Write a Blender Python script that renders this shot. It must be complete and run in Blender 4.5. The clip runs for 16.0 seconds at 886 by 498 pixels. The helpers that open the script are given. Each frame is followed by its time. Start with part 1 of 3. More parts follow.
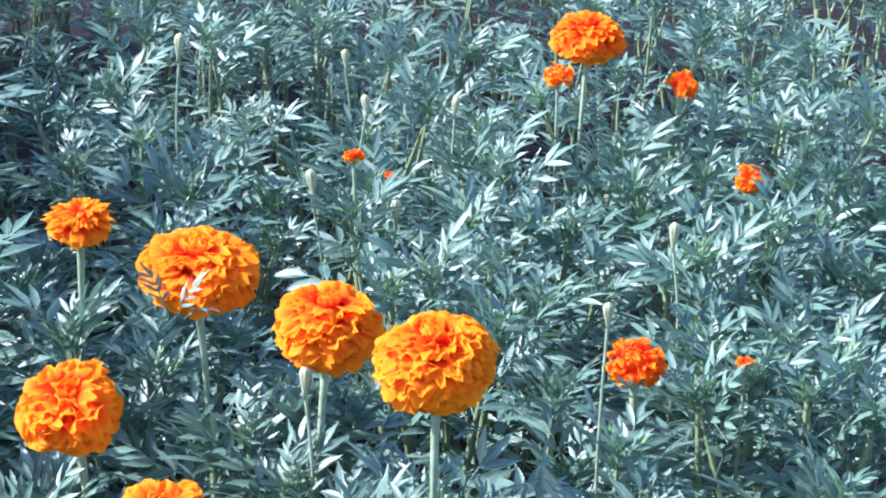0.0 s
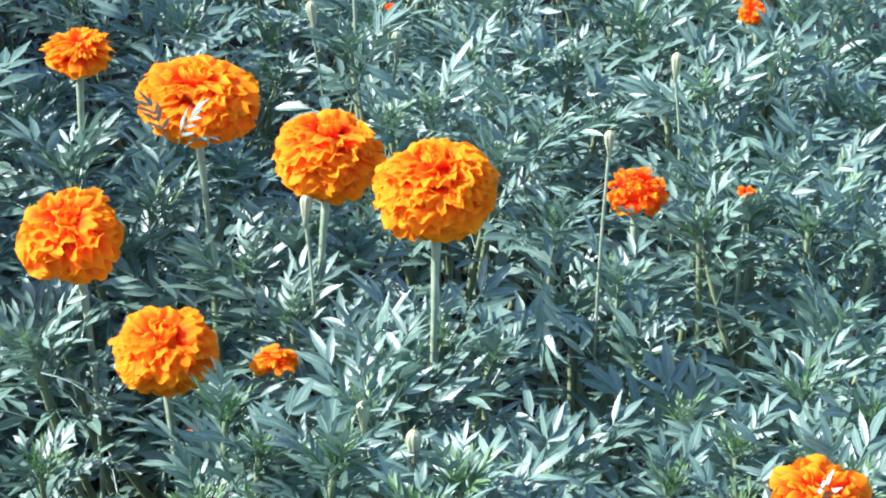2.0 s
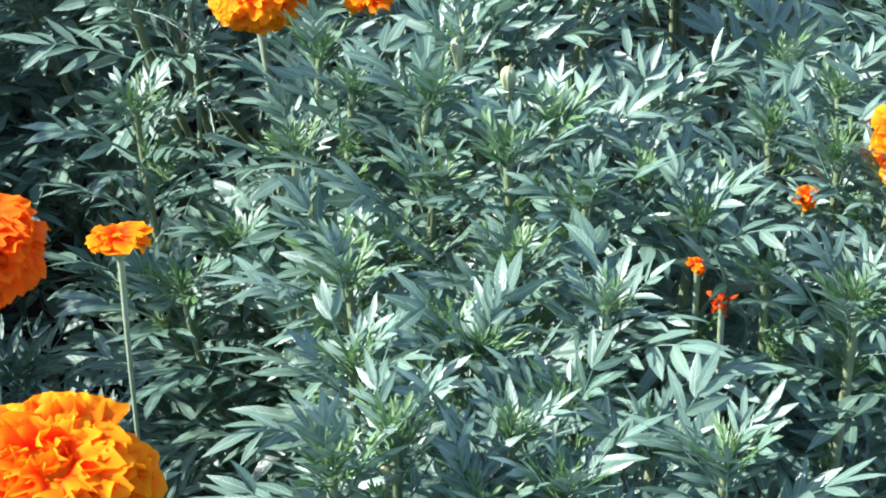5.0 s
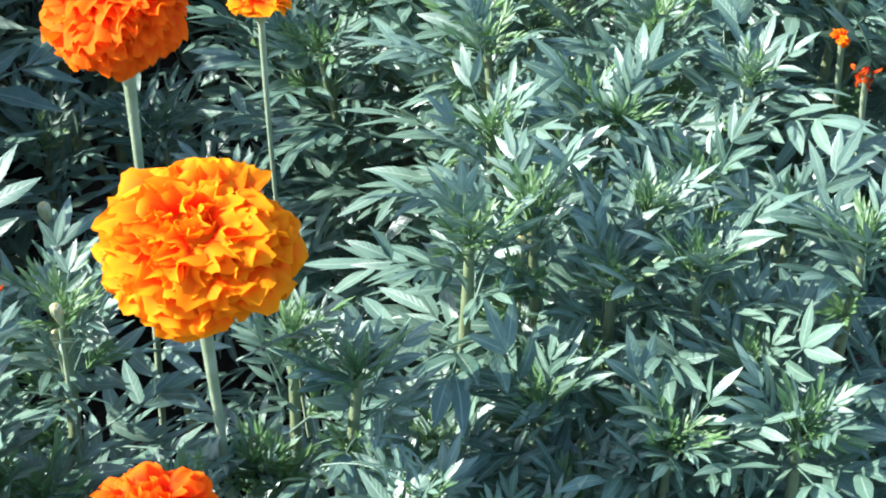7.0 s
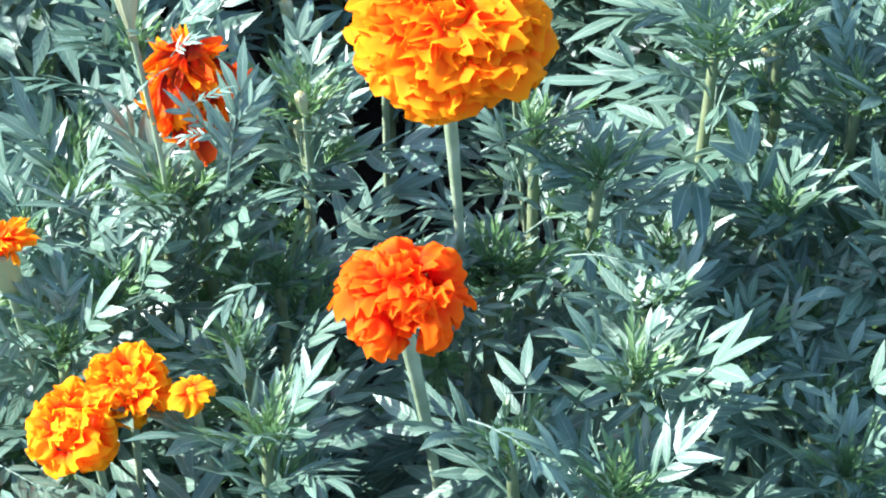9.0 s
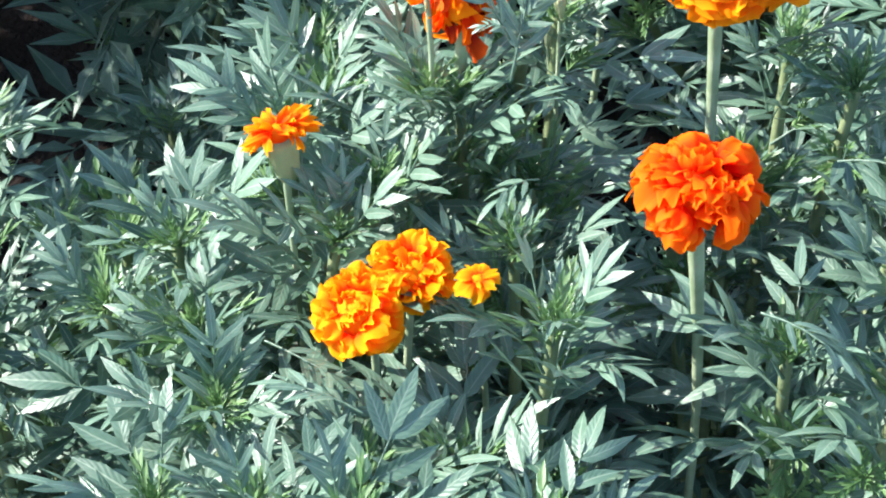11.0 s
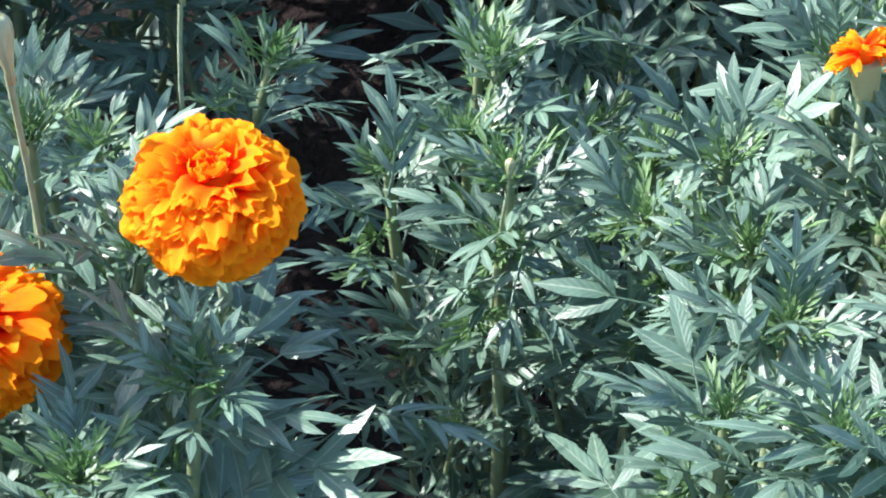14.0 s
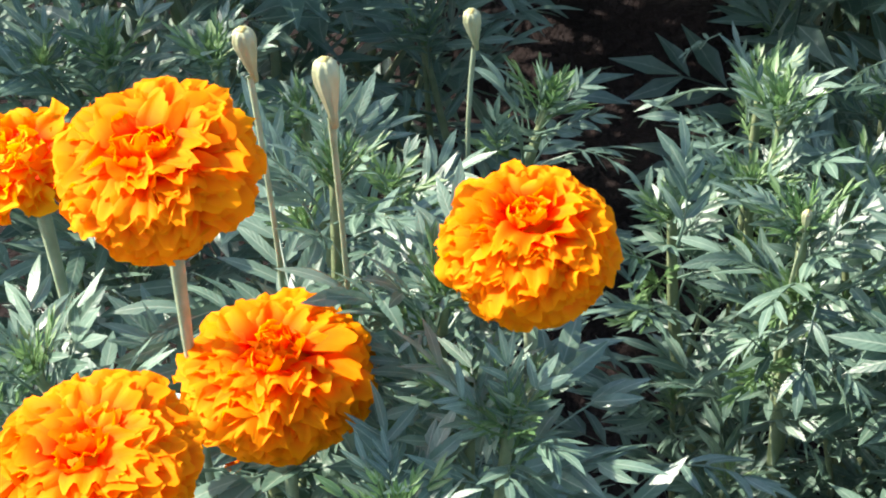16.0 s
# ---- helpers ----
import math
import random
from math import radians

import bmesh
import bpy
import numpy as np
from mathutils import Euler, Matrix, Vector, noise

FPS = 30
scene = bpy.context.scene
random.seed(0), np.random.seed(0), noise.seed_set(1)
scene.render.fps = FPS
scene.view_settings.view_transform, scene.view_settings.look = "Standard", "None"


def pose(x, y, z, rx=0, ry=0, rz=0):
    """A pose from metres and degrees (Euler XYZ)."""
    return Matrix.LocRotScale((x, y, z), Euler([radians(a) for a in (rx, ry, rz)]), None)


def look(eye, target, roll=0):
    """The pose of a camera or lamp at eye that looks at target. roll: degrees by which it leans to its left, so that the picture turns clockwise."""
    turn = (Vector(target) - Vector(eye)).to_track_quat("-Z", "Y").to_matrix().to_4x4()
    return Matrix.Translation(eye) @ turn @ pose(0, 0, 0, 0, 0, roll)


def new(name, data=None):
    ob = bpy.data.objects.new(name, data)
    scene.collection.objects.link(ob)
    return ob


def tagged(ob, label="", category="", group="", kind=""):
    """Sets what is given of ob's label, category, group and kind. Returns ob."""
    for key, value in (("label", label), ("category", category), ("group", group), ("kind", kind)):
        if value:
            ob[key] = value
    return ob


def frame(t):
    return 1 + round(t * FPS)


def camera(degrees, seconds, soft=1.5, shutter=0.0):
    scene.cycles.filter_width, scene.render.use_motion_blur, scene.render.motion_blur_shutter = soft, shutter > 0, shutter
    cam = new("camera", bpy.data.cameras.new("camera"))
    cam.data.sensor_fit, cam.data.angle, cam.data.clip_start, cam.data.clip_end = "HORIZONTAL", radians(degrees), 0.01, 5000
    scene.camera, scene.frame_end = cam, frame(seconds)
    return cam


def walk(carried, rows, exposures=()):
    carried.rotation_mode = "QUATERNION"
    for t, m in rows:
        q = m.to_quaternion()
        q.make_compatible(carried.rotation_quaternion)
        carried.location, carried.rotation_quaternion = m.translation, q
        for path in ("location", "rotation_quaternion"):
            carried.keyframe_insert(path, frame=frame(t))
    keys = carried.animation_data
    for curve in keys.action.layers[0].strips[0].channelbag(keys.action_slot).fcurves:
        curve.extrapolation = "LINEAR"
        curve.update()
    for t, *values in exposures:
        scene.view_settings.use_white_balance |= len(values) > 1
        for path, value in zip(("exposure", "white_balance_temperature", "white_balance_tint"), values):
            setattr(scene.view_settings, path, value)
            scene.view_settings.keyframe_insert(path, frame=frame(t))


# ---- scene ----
# ---- camera ----
cam = camera(23.93, 16.0, soft=2.0)
walk(cam, [
    (0, pose(0.0001, 0.0000, 1.1600, 70.029, -1.797, 0.002)),
    (0.5, pose(0.0013, 0.0003, 1.1571, 69.231, -1.374, 0.454)),
    (1, pose(0.0065, -0.0005, 1.1533, 68.503, -1.651, -0.228)),
    (1.5, pose(0.0045, -0.0024, 1.1512, 67.366, -2.005, -0.511)),
    (2, pose(0.0020, -0.0006, 1.1483, 65.788, -1.716, 0.059)),
    (2.5, pose(0.0017, -0.0036, 1.1402, 64.215, -1.842, 0.493)),
    (3, pose(0.0021, -0.0040, 1.1329, 63.236, -1.924, 0.154)),
    (3.5, pose(0.0016, -0.0024, 1.1276, 61.963, -2.483, 0.259)),
    (4, pose(-0.0009, -0.0019, 1.1200, 60.279, -2.155, 0.326)),
    (4.2, pose(0.0003, -0.0012, 1.1187, 59.438, -1.777, 0.841)),
    (6.3, pose(0.0230, 0.0224, 1.1494, 51.753, 0.385, 5.041)),
    (6.5, pose(0.0216, 0.0198, 1.1443, 50.911, 0.450, 5.432)),
    (7, pose(0.0033, 0.0157, 1.1364, 49.432, 0.438, 6.334)),
    (7.5, pose(-0.0024, 0.0130, 1.1329, 48.756, 0.937, 7.630)),
    (8, pose(0.0103, 0.0089, 1.1220, 48.569, 1.679, 8.714)),
    (8.5, pose(0.0020, -0.0045, 1.1159, 48.361, 1.575, 9.461)),
    (9, pose(-0.0217, -0.0126, 1.1033, 46.879, 1.821, 11.340)),
    (9.2, pose(-0.0287, -0.0136, 1.1016, 46.212, 2.207, 12.073)),
    (11.3, pose(-0.1364, -0.0685, 1.0854, 46.063, -0.128, 12.924)),
    (11.5, pose(-0.1483, -0.0745, 1.0801, 45.751, 0.080, 13.706)),
    (12, pose(-0.1787, -0.0838, 1.0732, 45.915, 0.175, 14.924)),
    (12.5, pose(-0.1903, -0.0898, 1.0732, 45.933, 0.608, 15.615)),
    (13, pose(-0.1940, -0.0952, 1.0755, 46.748, 1.002, 16.879)),
    (13.5, pose(-0.2123, -0.1076, 1.0619, 45.868, 0.970, 18.543)),
    (14, pose(-0.2468, -0.1138, 1.0677, 45.979, 0.303, 19.520)),
    (14.5, pose(-0.2612, -0.1045, 1.0649, 45.618, 1.753, 20.940)),
    (15, pose(-0.2811, -0.1153, 1.0735, 45.475, 1.360, 21.659)),
    (15.5, pose(-0.2829, -0.1235, 1.0710, 46.553, 2.243, 22.614)),
    (16, pose(-0.2974, -0.1310, 1.0720, 47.054, 2.208, 23.627)),
], exposures=((0.0, 1.49, 5450, 26), (4.0, 1.5, 6100, 19), (7.0, 1.64, 6150, 16), (8.3, 1.77, 6050, 15), (9.0, 1.83, 5950, 16), (11.5, 1.60, 6500, 15), (12.5, 1.62, 6300, 17), (14.0, 1.56, 6250, 20), (16.0, 1.55, 7000, 20)))

# ---- daylight ----
SUN_TO = Vector((-0.77, -0.04, 0.63)).normalized()
sun_data = bpy.data.lights.new("sun", "SUN")
sun_data.energy, sun_data.angle, sun_data.color = 4.4, radians(0.6), (1.0, 0.95, 0.87)
sun = new("sun", sun_data)
sun.matrix_world = look(SUN_TO * 20, (0, 0, 0))

world = bpy.data.worlds.new("sky")
world.use_nodes = True
scene.world = world
sky = world.node_tree.nodes.new("ShaderNodeTexSky")
sky.sky_type, sky.sun_disc = "NISHITA", False
sky.sun_elevation = math.asin(SUN_TO.z)
sky.sun_rotation = math.atan2(SUN_TO.x, SUN_TO.y)
background = world.node_tree.nodes["Background"]
background.inputs["Strength"].default_value = 0.132
world.node_tree.links.new(sky.outputs[0], background.inputs["Color"])


# ---- materials ----
def material(name, rough=0.6, spec=0.5):
    mat = bpy.data.materials.new(name)
    mat.use_nodes = True
    nodes, links = mat.node_tree.nodes, mat.node_tree.links
    bsdf = nodes["Principled BSDF"]
    bsdf.inputs["Roughness"].default_value = rough
    bsdf.inputs["Specular IOR Level"].default_value = spec
    return mat, nodes, links, bsdf


def noise_node(nodes, links, scale, detail=4.0, coords="Object"):
    tex = nodes.new("ShaderNodeTexCoord")
    n = nodes.new("ShaderNodeTexNoise")
    n.inputs["Scale"].default_value, n.inputs["Detail"].default_value = scale, detail
    links.new(tex.outputs[coords], n.inputs["Vector"])
    return n


def ramp(nodes, links, source, stops):
    r = nodes.new("ShaderNodeValToRGB")
    e = r.color_ramp.elements
    while len(e) < len(stops):
        e.new(0.5)
    for k, (p, c) in enumerate(stops):
        e[k].position, e[k].color = p, (*c, 1)
    links.new(source, r.inputs["Fac"])
    return r


def mix_colour(nodes, links, fac, a, b, kind="MIX"):
    m = nodes.new("ShaderNodeMix")
    m.data_type, m.blend_type = "RGBA", kind
    if isinstance(fac, float):
        m.inputs[0].default_value = fac
    else:
        links.new(fac, m.inputs[0])
    for sock, v in ((m.inputs[6], a), (m.inputs[7], b)):
        if isinstance(v, tuple):
            sock.default_value = (*v, 1)
        else:
            links.new(v, sock)
    return m.outputs[2]


def add_translucent(nodes, links, bsdf, colour, share):
    t = nodes.new("ShaderNodeBsdfTranslucent")
    links.new(colour, t.inputs["Color"])
    m = nodes.new("ShaderNodeMixShader")
    m.inputs[0].default_value = share
    links.new(bsdf.outputs[0], m.inputs[1])
    links.new(t.outputs[0], m.inputs[2])
    links.new(m.outputs[0], nodes["Material Output"].inputs["Surface"])


def add_bump(nodes, links, bsdf, height, strength, distance):
    b = nodes.new("ShaderNodeBump")
    b.inputs["Strength"].default_value, b.inputs["Distance"].default_value = strength, distance
    links.new(height, b.inputs["Height"])
    links.new(b.outputs[0], bsdf.inputs["Normal"])


def leaf_material(name, dark, light, vein, share, rough):
    """Waxy leaf: a hue of its own for each leaf, mottling, a pale midrib and side veins along the UV map."""
    mat, nodes, links, bsdf = material(name, rough, 0.75)
    info, geo = nodes.new("ShaderNodeObjectInfo"), nodes.new("ShaderNodeNewGeometry")
    add = nodes.new("ShaderNodeMath")
    add.operation = "ADD"
    links.new(info.outputs["Random"], add.inputs[0])
    links.new(geo.outputs["Random Per Island"], add.inputs[1])
    half = nodes.new("ShaderNodeMath")
    half.operation = "MULTIPLY"
    half.inputs[1].default_value = 0.5
    links.new(add.outputs[0], half.inputs[0])
    base = ramp(nodes, links, half.outputs[0], ((0.1, dark), (0.9, light)))
    mott = noise_node(nodes, links, 160.0)
    mottled = mix_colour(nodes, links, 0.35, base.outputs[0],
                         ramp(nodes, links, mott.outputs["Fac"], ((0.3, dark), (0.75, light))).outputs[0])
    uv = nodes.new("ShaderNodeUVMap")
    split = nodes.new("ShaderNodeSeparateXYZ")
    links.new(uv.outputs[0], split.inputs[0])
    away = nodes.new("ShaderNodeMath")
    away.operation = "ABSOLUTE"
    links.new(split.outputs["X"], away.inputs[0])
    rib = ramp(nodes, links, away.outputs[0], ((0.0, (1, 1, 1)), (0.14, (0, 0, 0))))
    colour = mix_colour(nodes, links, rib.outputs[0], mottled, vein)
    links.new(colour, bsdf.inputs["Base Color"])
    # side veins slant forward from the midrib
    slant = nodes.new("ShaderNodeMath")
    slant.operation, slant.inputs[1].default_value = "MULTIPLY_ADD", -0.22
    links.new(away.outputs[0], slant.inputs[0])
    links.new(split.outputs["Y"], slant.inputs[2])
    freq = nodes.new("ShaderNodeMath")
    freq.operation, freq.inputs[1].default_value = "MULTIPLY", 52.0
    links.new(slant.outputs[0], freq.inputs[0])
    wave = nodes.new("ShaderNodeMath")
    wave.operation = "SINE"
    links.new(freq.outputs[0], wave.inputs[0])
    add_bump(nodes, links, bsdf, wave.outputs[0], 0.14, 0.0004)
    add_translucent(nodes, links, bsdf, colour, share)
    return mat


LEAF = leaf_material("leaf_green", (0.042, 0.112, 0.074), (0.182, 0.308, 0.220), (0.28, 0.39, 0.29), 0.24, 0.42)
YOUNG = leaf_material("young_leaf_green", (0.075, 0.195, 0.062), (0.19, 0.34, 0.13), (0.27, 0.41, 0.19), 0.34, 0.46)


def stem_material(name, a, b, rough=0.55):
    mat, nodes, links, bsdf = material(name, rough)
    n = noise_node(nodes, links, 90.0)
    c = ramp(nodes, links, n.outputs["Fac"], ((0.3, a), (0.7, b)))
    links.new(c.outputs[0], bsdf.inputs["Base Color"])
    fine = noise_node(nodes, links, 700.0, 2.0)
    add_bump(nodes, links, bsdf, fine.outputs["Fac"], 0.4, 0.0006)
    return mat


STEM = stem_material("stem_green", (0.13, 0.185, 0.085), (0.23, 0.29, 0.15))
PEDUNCLE = stem_material("peduncle_green", (0.19, 0.27, 0.15), (0.32, 0.40, 0.26))
CALYX = stem_material("calyx_green", (0.2, 0.27, 0.12), (0.36, 0.42, 0.2))


BUD_GREEN = stem_material("bud_green", (0.27, 0.32, 0.17), (0.42, 0.46, 0.27))
BUD_YELLOW = stem_material("bud_yellow", (0.4, 0.36, 0.12), (0.55, 0.46, 0.14))


def petal_material(name, root, body, rim, share=0.42):
    """Petal: deep red-orange at its foot, orange in the body, a yellower rim."""
    mat, nodes, links, bsdf = material(name, 0.7, 0.12)
    uv = nodes.new("ShaderNodeUVMap")
    split = nodes.new("ShaderNodeSeparateXYZ")
    links.new(uv.outputs[0], split.inputs[0])
    along = ramp(nodes, links, split.outputs["Y"], ((0.12, root), (0.5, body), (0.97, rim)))
    n = noise_node(nodes, links, 9.0)
    streak = mix_colour(nodes, links, n.outputs["Fac"], (0.94, 0.92, 0.9), (1.0, 1.0, 1.0))
    colour = mix_colour(nodes, links, 1.0, along.outputs[0], streak, "MULTIPLY")
    info = nodes.new("ShaderNodeObjectInfo")
    tone = ramp(nodes, links, info.outputs["Random"], ((0.0, (1.0, 0.86, 0.8)), (1.0, (1.0, 1.0, 1.0))))
    colour = mix_colour(nodes, links, 1.0, colour, tone.outputs[0], "MULTIPLY")
    links.new(colour, bsdf.inputs["Base Color"])
    crease = noise_node(nodes, links, 12.0, 3.0)
    add_bump(nodes, links, bsdf, crease.outputs["Fac"], 0.2, 0.001)
    add_translucent(nodes, links, bsdf, colour, share)
    return mat


ORANGE = petal_material("petal_orange", (0.95, 0.035, 0.0), (1.0, 0.155, 0.0), (1.0, 0.385, 0.002))
DEEP = petal_material("petal_deep_orange", (0.8, 0.015, 0.0), (1.0, 0.085, 0.0), (1.0, 0.2, 0.002))
GOLD = petal_material("petal_golden_orange", (0.95, 0.06, 0.0), (1.0, 0.27, 0.0), (1.0, 0.5, 0.004))
WILTED = petal_material("petal_wilted_red", (0.2, 0.012, 0.006), (0.42, 0.03, 0.008), (0.8, 0.12, 0.01), 0.2)

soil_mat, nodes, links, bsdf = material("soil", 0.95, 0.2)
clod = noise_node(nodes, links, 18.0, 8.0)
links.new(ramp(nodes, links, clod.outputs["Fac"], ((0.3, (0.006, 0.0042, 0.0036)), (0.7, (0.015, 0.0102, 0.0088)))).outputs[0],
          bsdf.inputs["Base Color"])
grain = noise_node(nodes, links, 140.0, 6.0)
add_bump(nodes, links, bsdf, grain.outputs["Fac"], 0.8, 0.01)

# ---- ground: one sheet to the horizon, cloddy under the bed ----
rng = random.Random(7)


def ground_height(x, y):
    near = math.exp(-(x * x + (y - 1.5) ** 2) / 9.0)
    return near * (0.018 * noise.noise((x * 9, y * 9, 0)) + 0.010 * noise.noise((x * 30, y * 30, 3)))


def axis_steps(a, b, step):
    inner = [a + step * k for k in range(int((b - a) / step) + 1)]
    return [-2000, -300, -60, -15, -5] + inner + [8, 20, 60, 300, 2000]


xs, ys = axis_steps(-1.6, 1.8, 0.05), axis_steps(-0.6, 4.8, 0.05)
verts = [(x, y, ground_height(x, y)) for y in ys for x in xs]
faces = [(j * len(xs) + i, j * len(xs) + i + 1, (j + 1) * len(xs) + i + 1, (j + 1) * len(xs) + i)
         for j in range(len(ys) - 1) for i in range(len(xs) - 1)]
me = bpy.data.meshes.new("ground")
me.from_pydata(verts, [], faces)
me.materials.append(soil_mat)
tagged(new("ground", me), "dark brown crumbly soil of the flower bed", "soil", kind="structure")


# ---- meshes of leaves, petals and stems ----
def mesh_of(name, verts, faces, uvs, mats, face_mats=None):
    me = bpy.data.meshes.new(name)
    me.from_pydata(verts, [], faces)
    for m in mats:
        me.materials.append(m)
    layer = me.uv_layers.new(name="UVMap")
    for poly in me.polygons:
        poly.use_smooth = True
        if face_mats:
            poly.material_index = face_mats[poly.index]
        for li in poly.loop_indices:
            layer.data[li].uv = uvs[me.loops[li].vertex_index]
    return me


def part(name, me, parent, label="", m=None):
    ob = new(name, me)
    ob.parent = parent
    if m is not None:
        ob.matrix_basis = m
    return tagged(ob, label)


class Pile:
    """Vertices, faces and UVs of one mesh that is being gathered."""

    def __init__(self):
        self.v, self.f, self.uv, self.fm = [], [], [], []

    def add(self, verts, faces, uvs, m=None, slot=0):
        k = len(self.v)
        self.v += [tuple(m @ Vector(p)) for p in verts] if m is not None else verts
        self.f += [tuple(k + i for i in f) for f in faces]
        self.uv += uvs
        self.fm += [slot] * len(faces)

    def mesh(self, name, mats):
        return mesh_of(name, self.v, self.f, self.uv, mats, self.fm)


def leaflet(length, width, rows, fold, droop, twist, rnd):
    """A lance-shaped, saw-edged leaflet along +X, grooved along its midrib, its margins turned down."""
    verts, faces, uvs = [], [], []
    cross = (-1, -0.5, 0, 0.5, 1) if rows > 4 else (-1, 0, 1)
    n = len(cross)
    for r in range(rows + 1):
        u = r / rows
        w = width * 0.5 * (math.sin(math.pi * u ** 0.84) ** 0.76 * 0.97 + 0.03) if r < rows else 0.0
        if rows > 4 and 0 < r < rows:
            w *= 1.06 if r % 2 else 0.94
        x, z = length * u, -droop * length * u * u
        t = twist * u
        side = 0.03 * length * math.sin(u * 3 + twist * 9)
        for s in cross:
            y = s * w
            lift = w * (fold * abs(s) - 0.32 * s * s if n == 5 else fold * 0.7 * abs(s))
            verts.append((x - abs(s) * w * 0.3, side + y * math.cos(t) - lift * math.sin(t), z + lift * math.cos(t) + y * math.sin(t)))
            uvs.append((float(s), u))
        if r:
            a = (r - 1) * n
            for c in range(n - 1):
                faces.append((a + c, a + c + 1, a + c + 1 + n, a + c + n))
    return verts, faces, uvs


def tube(points, radii, sides=6):
    """A tapered round stalk along points."""
    verts, faces, uvs = [], [], []
    pts = [Vector(p) for p in points]
    for k, p in enumerate(pts):
        d = (pts[min(k + 1, len(pts) - 1)] - pts[max(k - 1, 0)]).normalized()
        a = d.orthogonal().normalized()
        if k and verts:
            a = (prev - d * prev.dot(d)).normalized()
        prev = a
        b = d.cross(a)
        for s in range(sides):
            q = 2 * math.pi * s / sides
            verts.append(tuple(p + (a * math.cos(q) + b * math.sin(q)) * radii[k]))
            uvs.append((0.6, k / (len(pts) - 1)))
        if k:
            o = (k - 1) * sides
            for s in range(sides):
                n = (s + 1) % sides
                faces.append((o + s, o + n, o + sides + n, o + sides + s))
    return verts, faces, uvs


def leaf_pile(length, pairs, rows, rnd, narrow=1.0, curl=0.5, rachis_sides=4, spread=(38, 60)):
    """A feather-shaped leaf along +X: a bare stalk, spaced pairs of leaflets and a longer one at the tip."""
    pile = Pile()
    bow = rnd.uniform(-0.10, 0.10)

    def along(u):
        return Vector((length * (u - 0.10 * curl * u * u), bow * length * u * u, length * (0.14 * u - 0.34 * curl * u * u)))

    joints = 4 if rows > 4 else 2
    pile.add(*tube([along(0.93 * k / joints) for k in range(joints + 1)], [0.0011 - 0.0007 * k / joints for k in range(joints + 1)], rachis_sides))
    for k in range(pairs):
        u = 0.30 + 0.58 * k / max(1, pairs - 1)
        size = length * (0.30 + 0.16 * math.sin(math.pi * (0.22 + 0.6 * (k + 0.5) / pairs)))
        for s in (-1, 1):
            ll = size * rnd.uniform(0.85, 1.15)
            ang = s * radians(rnd.uniform(*spread) - 14 * u)
            m = (Matrix.Translation(along(u + rnd.uniform(-0.025, 0.025))) @ Matrix.Rotation(ang, 4, "Z")
                 @ Matrix.Rotation(radians(rnd.uniform(-14, 12) + 26 * curl * u), 4, "Y") @ Matrix.Rotation(s * radians(rnd.uniform(-14, 26)), 4, "X"))
            pile.add(*leaflet(ll, ll * 0.245 * narrow * rnd.uniform(0.88, 1.14), rows, rnd.uniform(0.3, 0.75), rnd.uniform(0.04, 0.42) * max(0.2, curl), rnd.uniform(-0.5, 0.5), rnd), m)
    m = Matrix.Translation(along(0.92)) @ Matrix.Rotation(radians(24 * curl), 4, "Y") @ Matrix.Rotation(rnd.uniform(-0.15, 0.15), 4, "Z")
    pile.add(*leaflet(length * 0.48, length * 0.112 * narrow, rows, 0.5, 0.25 * max(0.2, curl), rnd.uniform(-0.3, 0.3), rnd), m)
    return pile


MATURE = [leaf_pile(0.062, p, 5, rng, n, c) for p, n, c in
          ((4, 0.95, 0.5), (4, 0.88, 0.8), (3, 1.1, 0.9), (4, 0.9, 0.25), (3, 1.0, 0.6), (5, 0.86, 1.0), (3, 1.15, 0.35), (4, 1.0, 1.2), (5, 0.8, 0.55), (2, 1.15, 0.7))]
TENDER = [leaf_pile(0.026, p, 3, rng, n, c, 3, (22, 34)) for p, n, c in ((3, 0.85, 0.1), (4, 0.76, -0.25), (3, 0.95, 0.35), (3, 0.8, -0.1))]
COARSE = [leaf_pile(0.064, p, 3, rng, n, c, 3) for p, n, c in ((4, 0.95, 0.4), (3, 0.95, 0.75), (3, 1.05, 0.9), (3, 1.1, 0.5), (4, 0.9, 0.7))]
SPARSE = [leaf_pile(0.064, p, 3, rng, 0.95, c, 3) for p, c in ((3, 0.5), (3, 0.9), (4, 0.3), (3, 0.8))]
SIMPLE = [leaf_pile(0.068, 3, 2, rng, 1.15, c, 3) for c in (0.4, 0.8)]
SPARSE_TENDER = [leaf_pile(0.028, 3, 2, rng, 0.9, c, 3, (26, 38)) for c in (0.1, 0.3)]
MATURE_MESH = [p.mesh("leaf", [LEAF]) for p in MATURE]


def tuft_pile(rnd, count, kinds):
    """The crowded young leaves round a shoot's growing point, at the origin."""
    pile = Pile()
    for k in range(count):
        f = (k + 0.5) / count
        lean = 6 + 50 * f ** 0.8 + rnd.uniform(-7, 7)
        m = (Matrix.Translation((0, 0, 0.003 - 0.010 * f)) @ Matrix.Rotation(k * 2.4 + rnd.uniform(-0.3, 0.3), 4, "Z")
             @ Matrix.Rotation(-radians(90 - lean), 4, "Y") @ Matrix.Rotation(radians(rnd.uniform(-25, 25)), 4, "X"))
        src = rnd.choice(kinds)
        pile.add(src.v, src.f, src.uv, m @ Matrix.Scale((0.42 + 0.68 * f) * rnd.uniform(0.85, 1.15), 4))
    return pile


